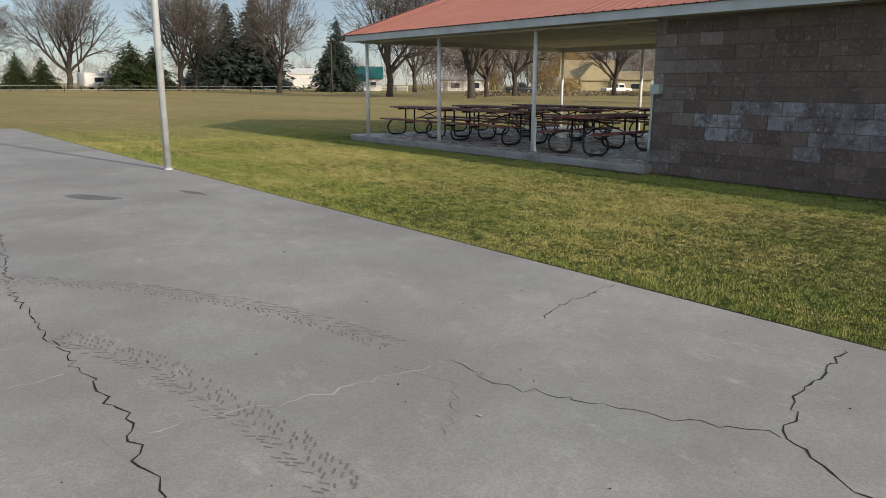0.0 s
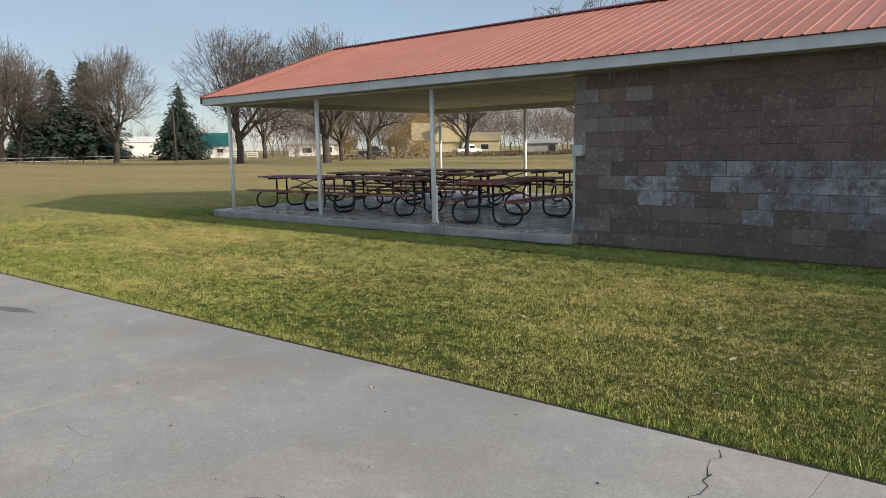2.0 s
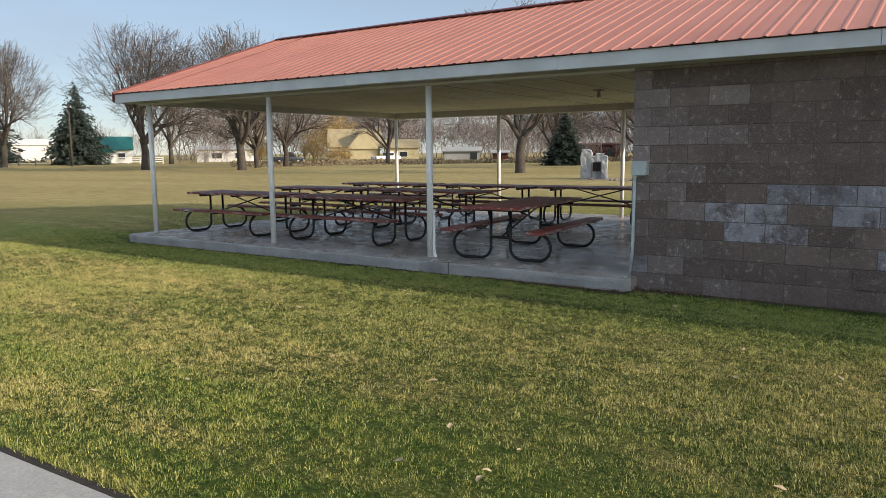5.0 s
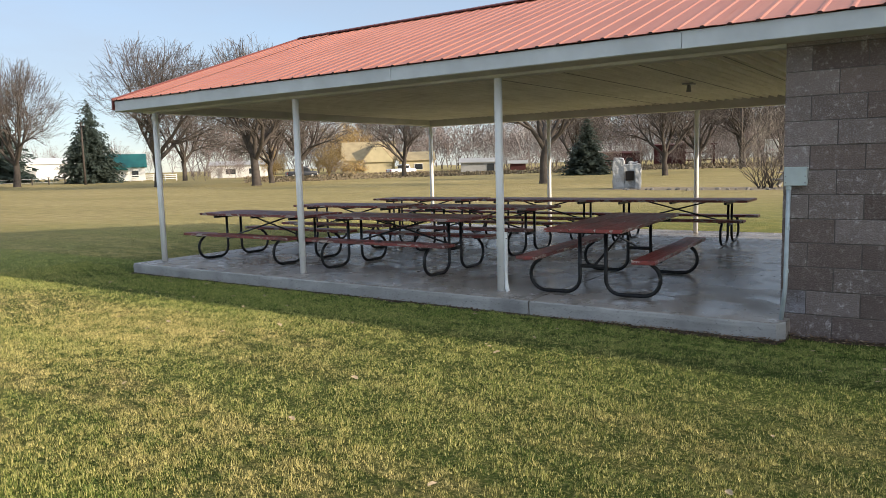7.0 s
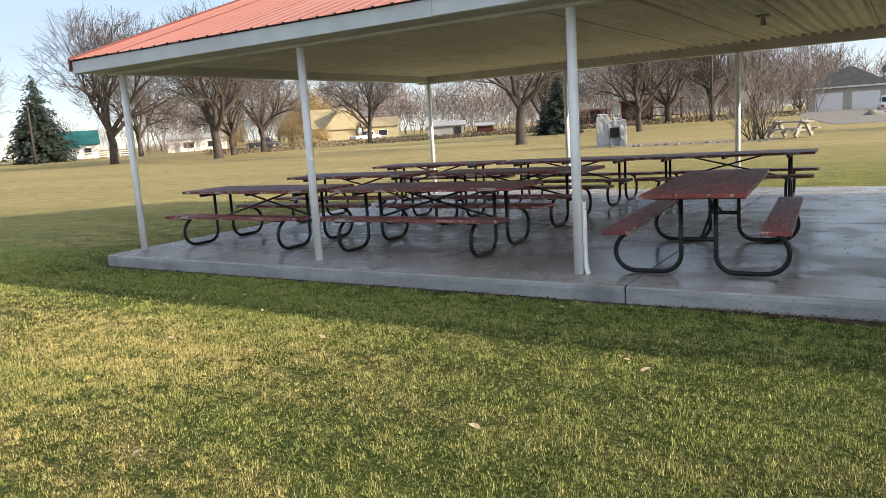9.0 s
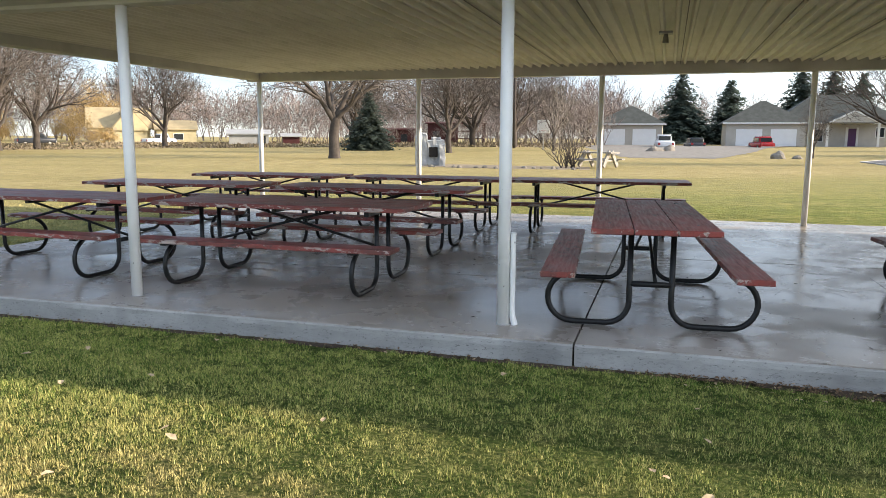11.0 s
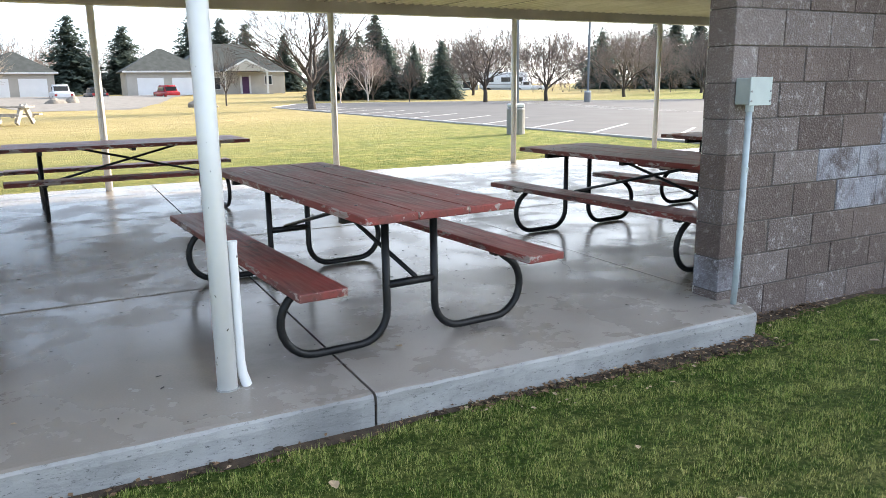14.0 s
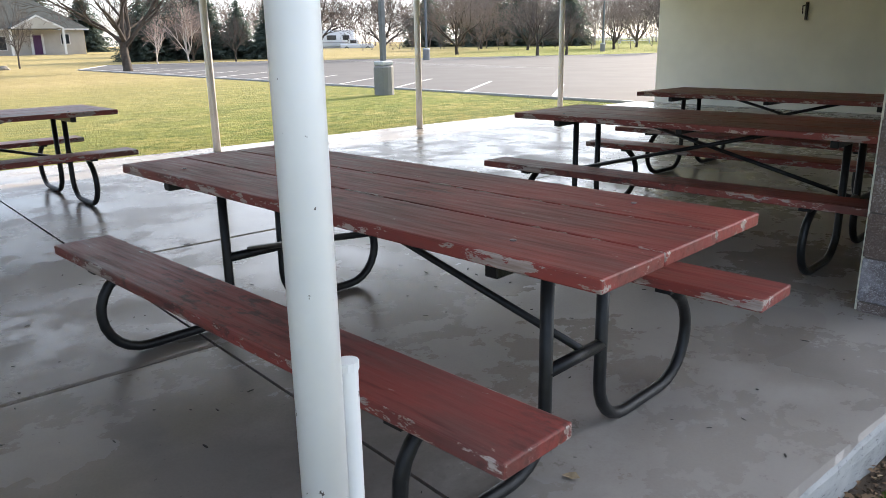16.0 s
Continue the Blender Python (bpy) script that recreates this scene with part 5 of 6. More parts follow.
ELM_L = "large leafless elm with a spreading crown of fine twigs"
for kind, x, y, h, a, w in (
    (ELM[0], 50.0, 74.9, 15.8, 20, 1.0), (ELM[1], 52.3, 62.5, 14.5, 70, 1.1), (ELM[2], 67.8, 72.4, 13.0, 10, 1.0), (OPEN[0], 51.8, 31.2, 13.2, 200, 1.0),
    (ELM[1], 27.1, 133.8, 18.0, 0, 1.0), (ELM[2], 41.6, 122.9, 19.0, 120, 0.9), (ELM[0], 44.5, 124.5, 17.0, 250, 0.8), (ELM[1], 50.4, 105.7, 17.0, 300, 0.9),
    (ELM[0], 61.0, 70.0, 11.5, 140, 1.0), (ELM[2], 75.0, 105.0, 15.0, 40, 0.9), (ELM[2], 84.0, 44.0, 10.5, 60, 1.2), (ELM[0], 96.0, 33.0, 13.0, 100, 1.1), (ELM[1], 92.0, 27.0, 12.0, 15, 1.1),
    (ELM[2], 14.0, 140.0, 16.0, 210, 1.0), (ELM[0], 3.0, 150.0, 15.0, 30, 1.0), (ELM[1], 80.0, 66.0, 12.0, 200, 1.0),
):
    bare_tree(kind, x, y, h, a, ELM_L, w * 1.1, group="bare park elms")
OP_L = "leafless young tree with a low open crown by the parking lot"
for kind, x, y, h, a, w in (
    (OPEN[1], 52.2, -2.8, 7.6, 30, 1.15), (OPEN[0], 56.7, -23.3, 5.6, 80, 1.0), (OPEN[1], 51.2, -34.6, 5.0, 150, 0.95), (OPEN[0], 50.8, -37.7, 4.4, 250, 1.0),
    (OPEN[1], 64.3, -15.0, 3.6, 10, 0.6), (OPEN[0], 58.8, -19.0, 6.3, 320, 1.0), (OPEN[1], 46.5, -45.0, 5.2, 70, 1.0), (OPEN[0], 66.0, -0.5, 4.8, 170, 0.45), (OPEN[1], 73.0, -10.0, 4.2, 90, 0.6),
):
    bare_tree(kind, x, y, h, a, OP_L, w * 1.1, group="bare parking lot trees")
DN_L = "dense leafless roadside tree with reddish twigs"
for kind, x, y, h, a, w in (
    (DENSE[0], 64.6, -38.0, 9.6, 0, 1.0), (DENSE[1], 80.0, -30.0, 9.6, 190, 1.0), (DENSE[0], 72.0, -56.0, 9.0, 250, 1.05), (DENSE[1], 64.0, -62.0, 8.6, 320, 1.05), (DENSE[0], 82.0, -58.0, 10.5, 20, 1.0),
    (DENSE[1], 56.0, -72.0, 9.0, 100, 1.1), (DENSE[0], 70.0, -75.0, 10.5, 220, 1.1), (DENSE[0], 71.0, -14.5, 6.0, 40, 0.8), (DENSE[1], 47.0, -80.0, 9.5, 10, 1.1), (DENSE[0], 118.0, 28.0, 10.5, 70, 1.2), (DENSE[1], 126.0, 22.0, 10.0, 170, 1.1),
):
    bare_tree(kind, x, y, h * 0.82, a, DN_L, w, group="dense roadside trees")
for x, y, h, a, w in ((81.0, 80.3, 5.6, 0, 1.1), (108.0, 101.0, 12.0, 90, 1.0), (90.0, 83.5, 3.2, 200, 1.8), (74.0, 84.0, 5.0, 120, 1.0)):
    bare_tree(WILLOW[0], x, y, h, a, "golden leafless willow with drooping twigs", w, group="golden willows")
for x, y, h, a in ((69.4, -13.4, 5.6, 0), (66.5, -9.8, 4.3, 120)):
    bare_tree(BIRCH[0], x, y, h, a, "slender leafless birch with pale bark", 1.0, group="birches")
SP_L = "dark green spruce with drooping boughs"
for kind, x, y, h, a, w in (
    (SPRUCE[2], 64.2, 112.2, 11.6, 0, 0.78), (SPRUCE[1], 55.8, 139.0, 15.8, 60, 1.0), (SPRUCE[1], 60.5, 137.0, 17.2, 140, 1.1), (SPRUCE[0], 52.0, 140.0, 12.0, 10, 1.2),
    (SPRUCE[1], 75.4, 38.4, 5.8, 200, 1.15), (SPRUCE[1], 131.0, 8.1, 11.5, 30, 1.25), (SPRUCE[1], 130.7, 0.9, 10.2, 80, 1.3), (SPRUCE[1], 139.4, -10.5, 13.0, 0, 1.15),
    (SPRUCE[1], 138.7, -15.0, 12.4, 50, 1.1), (SPRUCE[1], 138.0, -19.0, 11.5, 100, 1.1), (SPRUCE[2], 100.0, -64.0, 9.0, 20, 0.9), (SPRUCE[2], 95.0, -70.0, 10.0, 90, 0.9), (SPRUCE[1], 91.0, -75.0, 10.5, 130, 1.1), (SPRUCE[2], 86.0, -80.0, 9.5, 220, 0.9), (SPRUCE[1], 97.0, -76.0, 11.0, 300, 1.2), (SPRUCE[1], 136.0, -25.0, 10.0, 150, 1.0), (SPRUCE[2], 74.0, -11.5, 5.4, 20, 0.85),
    (SPRUCE[2], 75.0, -14.8, 6.0, 75, 0.9), (SPRUCE[1], 73.5, -17.0, 5.6, 200, 1.0), (SPRUCE[2], 73.0, -19.6, 5.0, 260, 0.8), (SPRUCE[1], 70.4, -21.2, 5.3, 310, 1.0),
    (SPRUCE[1], 88.0, -22.0, 9.0, 140, 1.1), (SPRUCE[1], 104.0, -24.0, 8.5, 70, 1.1),
):
    conifer(kind, x, y, h, a, SP_L, w * 1.3, group="spruces")
for x, y, h, a, w in ((34.4, 125.0, 7.6, 0, 1.3), (38.5, 127.0, 7.0, 80, 1.1), (18.8, 128.0, 5.6, 30, 1.0), (22.5, 129.0, 5.0, 110, 1.1), (11.0, 131.0, 5.0, 60, 1.2)):
    conifer(CEDAR[0], x, y, h, a, "broad green cedar bush", w, group="cedar bushes")

bare_tree(OPEN[0], 78.5, 20.4, 9.2, 40, "slender pale leafless tree behind the shrub", 0.62)
bare_tree(ELM[1], 70.0, 28.5, 10.5, 130, ELM_L, 1.0, group="bare park elms")
M_PALETWIG = lit_bark("pale grey twigs", (0.26, 0.22, 0.18), (0.40, 0.35, 0.30))
# bare multi-stemmed shrub by the fire pit
rng = random.Random(77)
wood, twigs = [], []
for s in range(11):
    w0, t0, _ = grow(rng, 10.0, 0.7, 4, [1, 2, 3, 3], 0.1, 0.014, upright=0.9, trunk_frac=0.05, r0=0.008)
    a, tilt = rng.uniform(0, 6.28), rng.uniform(0.05, 0.55)
    m = Euler((tilt * math.cos(a), tilt * math.sin(a), rng.uniform(0, 6.28))).to_matrix() * rng.uniform(0.55, 1.0)
    for src, dst in ((w0, wood), (t0, twigs)):
        for pts, rad in src:
            dst.append(([m @ p + Vector((math.sin(a) * 0.7, -math.cos(a) * 0.7, 0)) for p in pts], rad))
SHRUB = (tube_mesh("stem", wood, 4, M_BARK), tube_mesh("crown", twigs, 3, M_PALETWIG))
shrub = thing("shrub", 41.8, 14.3, -0.1, 0, "leafless grey many-stemmed shrub on the lawn", "shrub")
shrub.scale = (0.46, 0.46, 0.46)
for nm, me in zip(("stem", "crown"), SHRUB):
    o = new(nm, me)
    o.parent = shrub

# far brushwood: many bare saplings joined as one
rng = random.Random(99)
sap = []
for s in range(4):
    w0, t0, f0 = grow(rng, 10.0, 0.8, 5, [2, 3, 3, 3, 3], 0.1, 0.030, upright=1.0, trunk_frac=0.10, r0=0.012)
    sap.append(w0 + t0 + f0)


def woods(name, spots, mat, label):
    limbs = []
    for x, y, h in spots:
        m = Euler((0, 0, rng.uniform(0, 6.28))).to_matrix() * (h / 10)
        off = Vector((x, y, -0.1))
        for pts, rad in sap[rng.randrange(4)]:
            limbs.append(([m @ p + off for p in pts[::2] + ([pts[-1]] if len(pts) % 2 == 0 else [])], [r * h / 10 for r in rad[::2] + ([rad[-1]] if len(rad) % 2 == 0 else [])]))
    ob = new(name, tube_mesh(name, (), 3, mat, limbs))
    return tagged(ob, label, "woods", kind="stuff")


def band(n, az0, az1, d0, d1, h0, h1, ox=6.0, oy=9.0):
    out = []
    for i in range(n):
        az, d = radians(az0 + (az1 - az0) * (i + rng.random()) / n), rng.uniform(d0, d1)
        out.append((ox + d * math.sin(az), oy + d * math.cos(az), rng.uniform(h0, h1)))
    return out


woods("brushwood", band(80, 36, 60, 142, 175, 9.0, 15.0) + band(100, 60, 86, 122, 165, 8.0, 14.0), M_FAR, "far grey-brown leafless thicket along the field")
woods("brushwood", band(24, 74, 86, 92, 120, 4.0, 8.5), M_FAR, "reddish-brown leafless brush beyond the lawn")
woods("brushwood", band(110, 112, 150, 150, 190, 9.0, 15.0), M_FAR, "far leafless trees beyond the parking lot")
woods("brushwood", band(44, -2, 36, 208, 245, 7.0, 12.0), M_FAR, "far leafless trees beyond the field")
woods("brushwood", band(44, 86, 112, 145, 175, 7.0, 12.0), M_FAR, "far leafless trees behind the houses")
woods("brushwood", band(60, 60, 82, 106, 128, 2.5, 5.0) + band(14, 36, 40, 108, 118, 2.0, 4.5), M_FAR, "low brown leafless brush along the field edge")
woods("brushwood", band(36, 122, 148, 92, 104, 2.0, 4.5), M_FAR, "low brown leafless brush beyond the parking lot")

woods("brushwood", [(93.5 + rng.uniform(-4, 4), 89.0 + rng.uniform(-2.5, 2.5), rng.uniform(2.2, 3.4)) for i in range(12)], M_ROSE, "dark brown leafless hedge before the yellow house")

# tall dry grass along the far edge of the lawn
tall = []
tf = []
for i in range(14000):
    az, d = radians(rng.uniform(40, 84)), rng.uniform(86, 122)
    x, y = 6 + d * math.sin(az), 9 + d * math.cos(az)
    gz = ground_z(x, y)
    h, a = rng.uniform(0.0, 0.34) * (0.4 + abs(noise.noise((x * 0.08, y * 0.08, 2))) * 2.2), rng.uniform(0, 3.14)
    q = len(tall)
    tall += [(x - math.cos(a) * 0.16, y - math.sin(a) * 0.16, gz - 0.02), (x + math.cos(a) * 0.16, y + math.sin(a) * 0.16, gz - 0.02), (x + rng.gauss(0, 0.15), y + rng.gauss(0, 0.15), gz + h)]
    tf.append((q, q + 1, q + 2))
dryg = raw_mesh("dry_grass", tall, tf, plain("dry tall grass", (0.27, 0.215, 0.14), 0.9, 0, 0.4, 0.3))
tagged(dryg, "tall dry tan grass at the field edge", "dry grass", kind="stuff")

# ---- far buildings ----
M_SIDING = plain("beige grey siding", (0.46, 0.43, 0.38), 0.7, 0, 0.12, 1.0)
M_WHITE = plain("white siding", (0.74, 0.74, 0.72), 0.7, 0, 0.12, 1.0)
M_DOOR = plain("white garage door", (0.80, 0.80, 0.80), 0.5, 0, 0.06, 1.0)
M_SHINGLE = plain("dark grey-green shingles", (0.075, 0.082, 0.075), 0.9, 0, 0.35, 1.5, 0.4)
M_TEAL = plain("teal metal roof", (0.02, 0.16, 0.15), 0.5, 0, 0.2, 0.8)
M_TAN = plain("tan shingle roof", (0.42, 0.34, 0.20), 0.9, 0, 0.25, 0.9)
M_YELLOW = plain("pale yellow and sunlit siding", (0.56, 0.48, 0.29), 0.8, 0, 0.15, 1.0)
M_MAROON = plain("maroon painted boards", (0.085, 0.022, 0.022), 0.8, 0, 0.35, 0.8)
M_TIN = plain("grey shed tin", (0.42, 0.42, 0.41), 0.6, 0.2, 0.2, 0.8)
M_GLASS = Nodes("dark window glass", 0.08, 0, 0.6).colour((0.03, 0.035, 0.04)).m
M_PURPLE = plain("dark purple door paint", (0.09, 0.03, 0.10), 0.5)
M_CRIMSON = plain("red door paint", (0.40, 0.03, 0.03), 0.5)
M_TYRE = plain("black tyre rubber", (0.02, 0.02, 0.02), 0.9)


def hip(bm, x0, x1, y0, y1, z, h, over=0.5, gable=False, thick=0.12):
    """A hipped or gabled roof with its ridge along y, as a closed solid."""
    x0, x1, y0, y1 = x0 - over, x1 + over, y0 - over, y1 + over
    run = (x1 - x0) / 2
    e = 0.0 if gable else min(run, (y1 - y0) / 2 - 0.2)
    c = [(x0, y0, z), (x1, y0, z), (x1, y1, z), (x0, y1, z)]
    low = [bm.verts.new(p) for p in c]
    top = [bm.verts.new((p[0], p[1], p[2] + thick)) for p in c]
    r0, r1 = bm.verts.new(((x0 + x1) / 2, y0 + e, z + h)), bm.verts.new(((x0 + x1) / 2, y1 - e, z + h))
    bm.faces.new(low[::-1])
    for i in range(4):
        bm.faces.new((low[i], low[(i + 1) % 4], top[(i + 1) % 4], top[i]))
    bm.faces.new((top[0], top[1], r0)), bm.faces.new((top[1], top[2], r1, r0)), bm.faces.new((top[2], top[3], r1)), bm.faces.new((top[3], top[0], r0, r1))
    return bm


def window(parent, x, y0, y1, z0, z1):
    """A framed pane on a wall that faces west."""
    w = part("window", boxed(x - 0.05, x - 0.004, y0, y1, z0, z1), M_GLASS, parent, "dark glass window")
    for a in ((y0 - 0.08, y0, z0 - 0.08, z1 + 0.08), (y1, y1 + 0.08, z0 - 0.08, z1 + 0.08), (y0, y1, z1, z1 + 0.08), (y0, y1, z0 - 0.08, z0)):
        part("frame", boxed(x - 0.08, x - 0.004, *a), M_WHITE, w)


def garage_door(parent, x, y0, y1, h):
    d = part("garage_door", boxed(x - 0.05, x - 0.004, y0, y1, 0, h), M_DOOR, parent, "white panelled garage door")
    for i in range(4):
        for k in range(4):
            ya, za = y0 + (y1 - y0) * (k + 0.1) / 4, h * (i + 0.12) / 4
            part("panel", boxed(x - 0.065, x - 0.0505, ya, ya + (y1 - y0) * 0.2, za, za + h * 0.19), M_DOOR, d)


# main house: garage wing and body with a gabled porch
hz = 0.35
house = thing("house", 108.5, 0, hz, label="beige ranch house with dark hipped roof and two white garage doors", category="house")
part("wall", boxed(0, 8.6, -6.6, 2.7, -0.6, 2.9), M_SIDING, house)
part("wall", boxed(2.0, 12.0, -17.6, -6.605, -0.6, 2.9), M_SIDING, house)
part("roof", hip(bmesh.new(), 0, 8.6, -6.6, 2.7, 2.91, 3.0), M_SHINGLE, house)
part("roof", hip(bmesh.new(), 2.0, 11.0, -17.6, -3.6, 2.93, 3.8), M_SHINGLE, house)
for a, b in ((-5.6, -2.6), (-1.6, 1.5)):
    garage_door(house, 0, a, b, 2.2)
part("trim", boxed(-0.52, -0.48, -7.1, 3.2, 2.86, 3.05), M_WHITE, house)
part("trim", boxed(1.48, 1.52, -18.1, -7.15, 2.88, 3.06), M_WHITE, house)
window(house, 2.0, -8.9, -7.3, 0.7, 2.2)
window(house, 2.0, -15.8, -14.9, 1.3, 2.4)
door = part("door", boxed(1.94, 1.996, -12.7, -11.8, 0.1, 2.3), M_PURPLE, house, "dark purple front door")
part("frame", boxed(1.90, 1.996, -12.95, -12.72, 0.1, 2.45), M_WHITE, door)
part("frame", boxed(1.90, 1.996, -11.78, -11.5, 0.1, 2.45), M_WHITE, door)
bm = hip(bmesh.new(), -0.1, 4.9, -15.3, -8.1, 2.95, 1.5, 0.3, gable=True)
bmesh.ops.rotate(bm, cent=(2.4, -11.7, 0), matrix=Matrix.Rotation(math.pi / 2, 3, "Z"), verts=bm.verts)
part("porch_roof", bm, M_SHINGLE, house)
bm = bmesh.new()
face = bm.faces.new([bm.verts.new(p) for p in ((-1.535, -14.3, 3.0), (-1.535, -9.1, 3.0), (-1.535, -11.7, 4.25))])
for v in list(bmesh.ops.extrude_face_region(bm, geom=[face])["geom"]):
    if isinstance(v, bmesh.types.BMVert):
        v.co.x += 0.03
part("pediment", bm, M_SIDING, house)
for s in (-1, 1):
    bm = boxed(-1.60, -1.50, -0.08, 3.05, 0, 0.20)
    bmesh.ops.rotate(bm, cent=(0, 0, 0), matrix=Matrix.Rotation(-0.475, 3, "X"), verts=bm.verts)
    for v in bm.verts:
        v.co = Vector((v.co.x, -11.7 + s * v.co.y, v.co.z + 4.30))
    bmesh.ops.recalc_face_normals(bm, faces=bm.faces)
    part("bargeboard", bm, M_WHITE, house)
for y in (-14.6, -9.0):
    part("porch_column", boxed(-0.6, -0.35, y - 0.13, y + 0.13, -0.3, 2.94), M_WHITE, house)
part("porch_floor", boxed(-0.9, 1.99, -15.2, -8.6, -0.5, 0.08), M_PAD, house)
# yellow panel puts the sunlit look of the south face into colour
part("south_wall", boxed(2.4, 11.6, -17.75, -17.61, -2.0 + 1.4, 2.85), M_YELLOW, house)

garage = thing("garage", 109.5, 0, 0.25, label="detached pale garage with dark hipped roof", category="garage")
part("wall", boxed(0, 8, 10.6, 19.2, -0.5, 2.9), M_SIDING, garage)
part("roof", hip(bmesh.new(), 0, 8, 10.6, 19.2, 2.91, 2.6), M_SHINGLE, garage)
garage_door(garage, 0, 11.4, 14.4, 2.3)
garage_door(garage, 0, 15.4, 18.4, 2.3)
part("trim", boxed(-0.52, -0.48, 10.1, 19.7, 2.86, 3.05), M_WHITE, garage)


def barn(name, x, y, rz, w, d, h, roof_h, mat_w, mat_r, label, category, openings=()):
    ob = thing(name, x, y, -0.1, rz, label, category)
    part("wall", boxed(0, d, -w / 2, w / 2, -0.3, h), mat_w, ob)
    part("roof", hip(bmesh.new(), 0, d, -w / 2, w / 2, h + 0.005, roof_h, 0.35, gable=True), mat_r, ob)
    for kind, y0, y1, z0, z1 in openings:
        if kind == "w":
            window(ob, 0, y0, y1, z0, z1)
        else:
            part("door", boxed(-0.06, -0.004, y0, y1, z0, z1), kind, ob)
    return ob


barn("house", 73.0, 120.0, 58, 8.5, 6, 2.4, 2.3, M_WHITE, M_TEAL, "white cottage with a teal metal roof and red door", "house", (("w", -3.2, -2.2, 0.8, 1.9), (M_CRIMSON, -0.6, 0.4, 0, 2.0), ("w", 1.4, 2.6, 0.8, 1.9)))
barn("house", 72.0, 121.5, -32, 3.4, 3.0, 2.0, 1.2, M_WHITE, M_TEAL, "small white gabled porch of the cottage", "porch", (("w", -0.6, 0.6, 0.8, 1.7),))
barn("barn", 92.0, 178.0, 63, 15.0, 10, 4.0, 1.5, M_WHITE, M_WHITE, "long white metal barn beyond the field", "barn", ((M_TIN, 3.0, 6.0, 0, 2.6),))
yellow = barn("house", 104.0, 92.5, 40, 9.0, 8, 2.6, 3.4, M_YELLOW, M_TAN, "yellow house with a steep tan roof", "house", (("w", -3.0, -1.6, 0.9, 2.0), ("w", 1.5, 2.8, 0.9, 2.0)))
bm = hip(bmesh.new(), -2.4, 2.4, -0.2, 5.0, 2.61, 3.3, 0.3, gable=True)
bmesh.ops.rotate(bm, cent=(0, 0, 0), matrix=Matrix.Rotation(math.pi / 2, 3, "Z"), verts=bm.verts)
bmesh.ops.translate(bm, vec=(4.0, -1.6, 0), verts=bm.verts)
part("gable_roof", bm, M_TAN, yellow)
bm = bmesh.new()
face = bm.faces.new([bm.verts.new(p) for p in ((-1.33, -4.2, 2.3), (-1.33, 1.0, 2.3), (-1.33, 0.9, 2.75), (-1.33, -1.6, 5.7), (-1.33, -4.1, 2.75))])
for v in list(bmesh.ops.extrude_face_region(bm, geom=[face])["geom"]):
    if isinstance(v, bmesh.types.BMVert):
        v.co.x += 0.02
part("gable_wall", bm, M_YELLOW, yellow, "pale yellow gable")
part("gable_wall", boxed(-1.0, -0.01, -4.0, 0.8, -0.3, 2.6), M_YELLOW, yellow)
barn("house", 108.0, 85.0, 40, 6.0, 6, 2.4, 1.6, M_YELLOW, M_TAN, "low yellow wing with a tan roof", "house", (("w", -1.0, 0.4, 0.9, 1.8),))
barn("house", 87.0, 107.0, 45, 9.0, 6, 2.3, 0.8, M_WHITE, M_TIN, "low white bungalow behind bare trees", "house", (("w", -3.2, -1.8, 0.9, 1.8), ("w", 0.4, 2.0, 0.9, 1.8), (M_TIN, 2.6, 3.4, 0, 2.0)))
barn("shed", 95.0, 64.0, 32, 5.2, 4, 1.7, 0.7, M_TIN, M_TIN, "weathered grey metal shed at the field edge", "shed", ((M_GLASS, -2.2, -1.2, 0.1, 1.5),))
barn("shed", 98.5, 59.5, 32, 2.2, 2.5, 1.4, 0.5, M_MAROON, M_TIN, "small brown open lean-to beside a shed", "shed")
barn("shed", 112.0, 50.0, 21, 7.0, 5, 2.5, 0.4, M_MAROON, M_MAROON, "low maroon shed beyond the lawn", "shed", ((M_GLASS, -2.5, -1.5, 0.2, 1.9),))
barn("shed", 114.0, 42.5, 17, 4.4, 5, 3.5, 0.3, M_MAROON, M_MAROON, "tall maroon shed with a flat roof", "shed", ((M_GLASS, 0.4, 1.4, 1.0, 2.4),))
barn("house", 113.0, -47.5, -28, 4.0, 6, 2.3, 1.3, M_TIN, M_SHINGLE, "small grey house behind the parking lot", "house", (("w", -0.8, 0.4, 0.8, 1.8),))
frame_shed = thing("pergola", 113.0, 37.8, -0.1, 17, "open dark timber frame beside a maroon shed", "pergola")
for px in (0, 3):
    for py in (-2, 0, 2):
        part("post", boxed(px - 0.1, px + 0.1, py - 0.1, py + 0.1, -0.2, 3.4), M_MAROON, frame_shed)
part("roof", boxed(-0.3, 3.3, -2.4, 2.4, 3.4, 3.6), M_MAROON, frame_shed)
for z in (1.2, 2.3):
    part("rail", boxed(-0.06, 0.06, -2.0, 2.0, z, z + 0.12), M_MAROON, frame_shed)


def rail_fence(ax, ay, bx, by, n, label, z=-0.1):
    ob = thing("fence", ax, ay, z, math.degrees(math.atan2(by - ay, bx - ax)), label, "fence")
    d = math.hypot(bx - ax, by - ay)
    for i in range(n + 1):
        part("post", boxed(d * i / n - 0.07, d * i / n + 0.07, -0.07, 0.07, -0.2, 1.25), M_WHITE, ob)
    for h in (0.45, 0.78, 1.08):
        part("rail", boxed(0, d, -0.10, -0.075, h, h + 0.14), M_WHITE, ob)


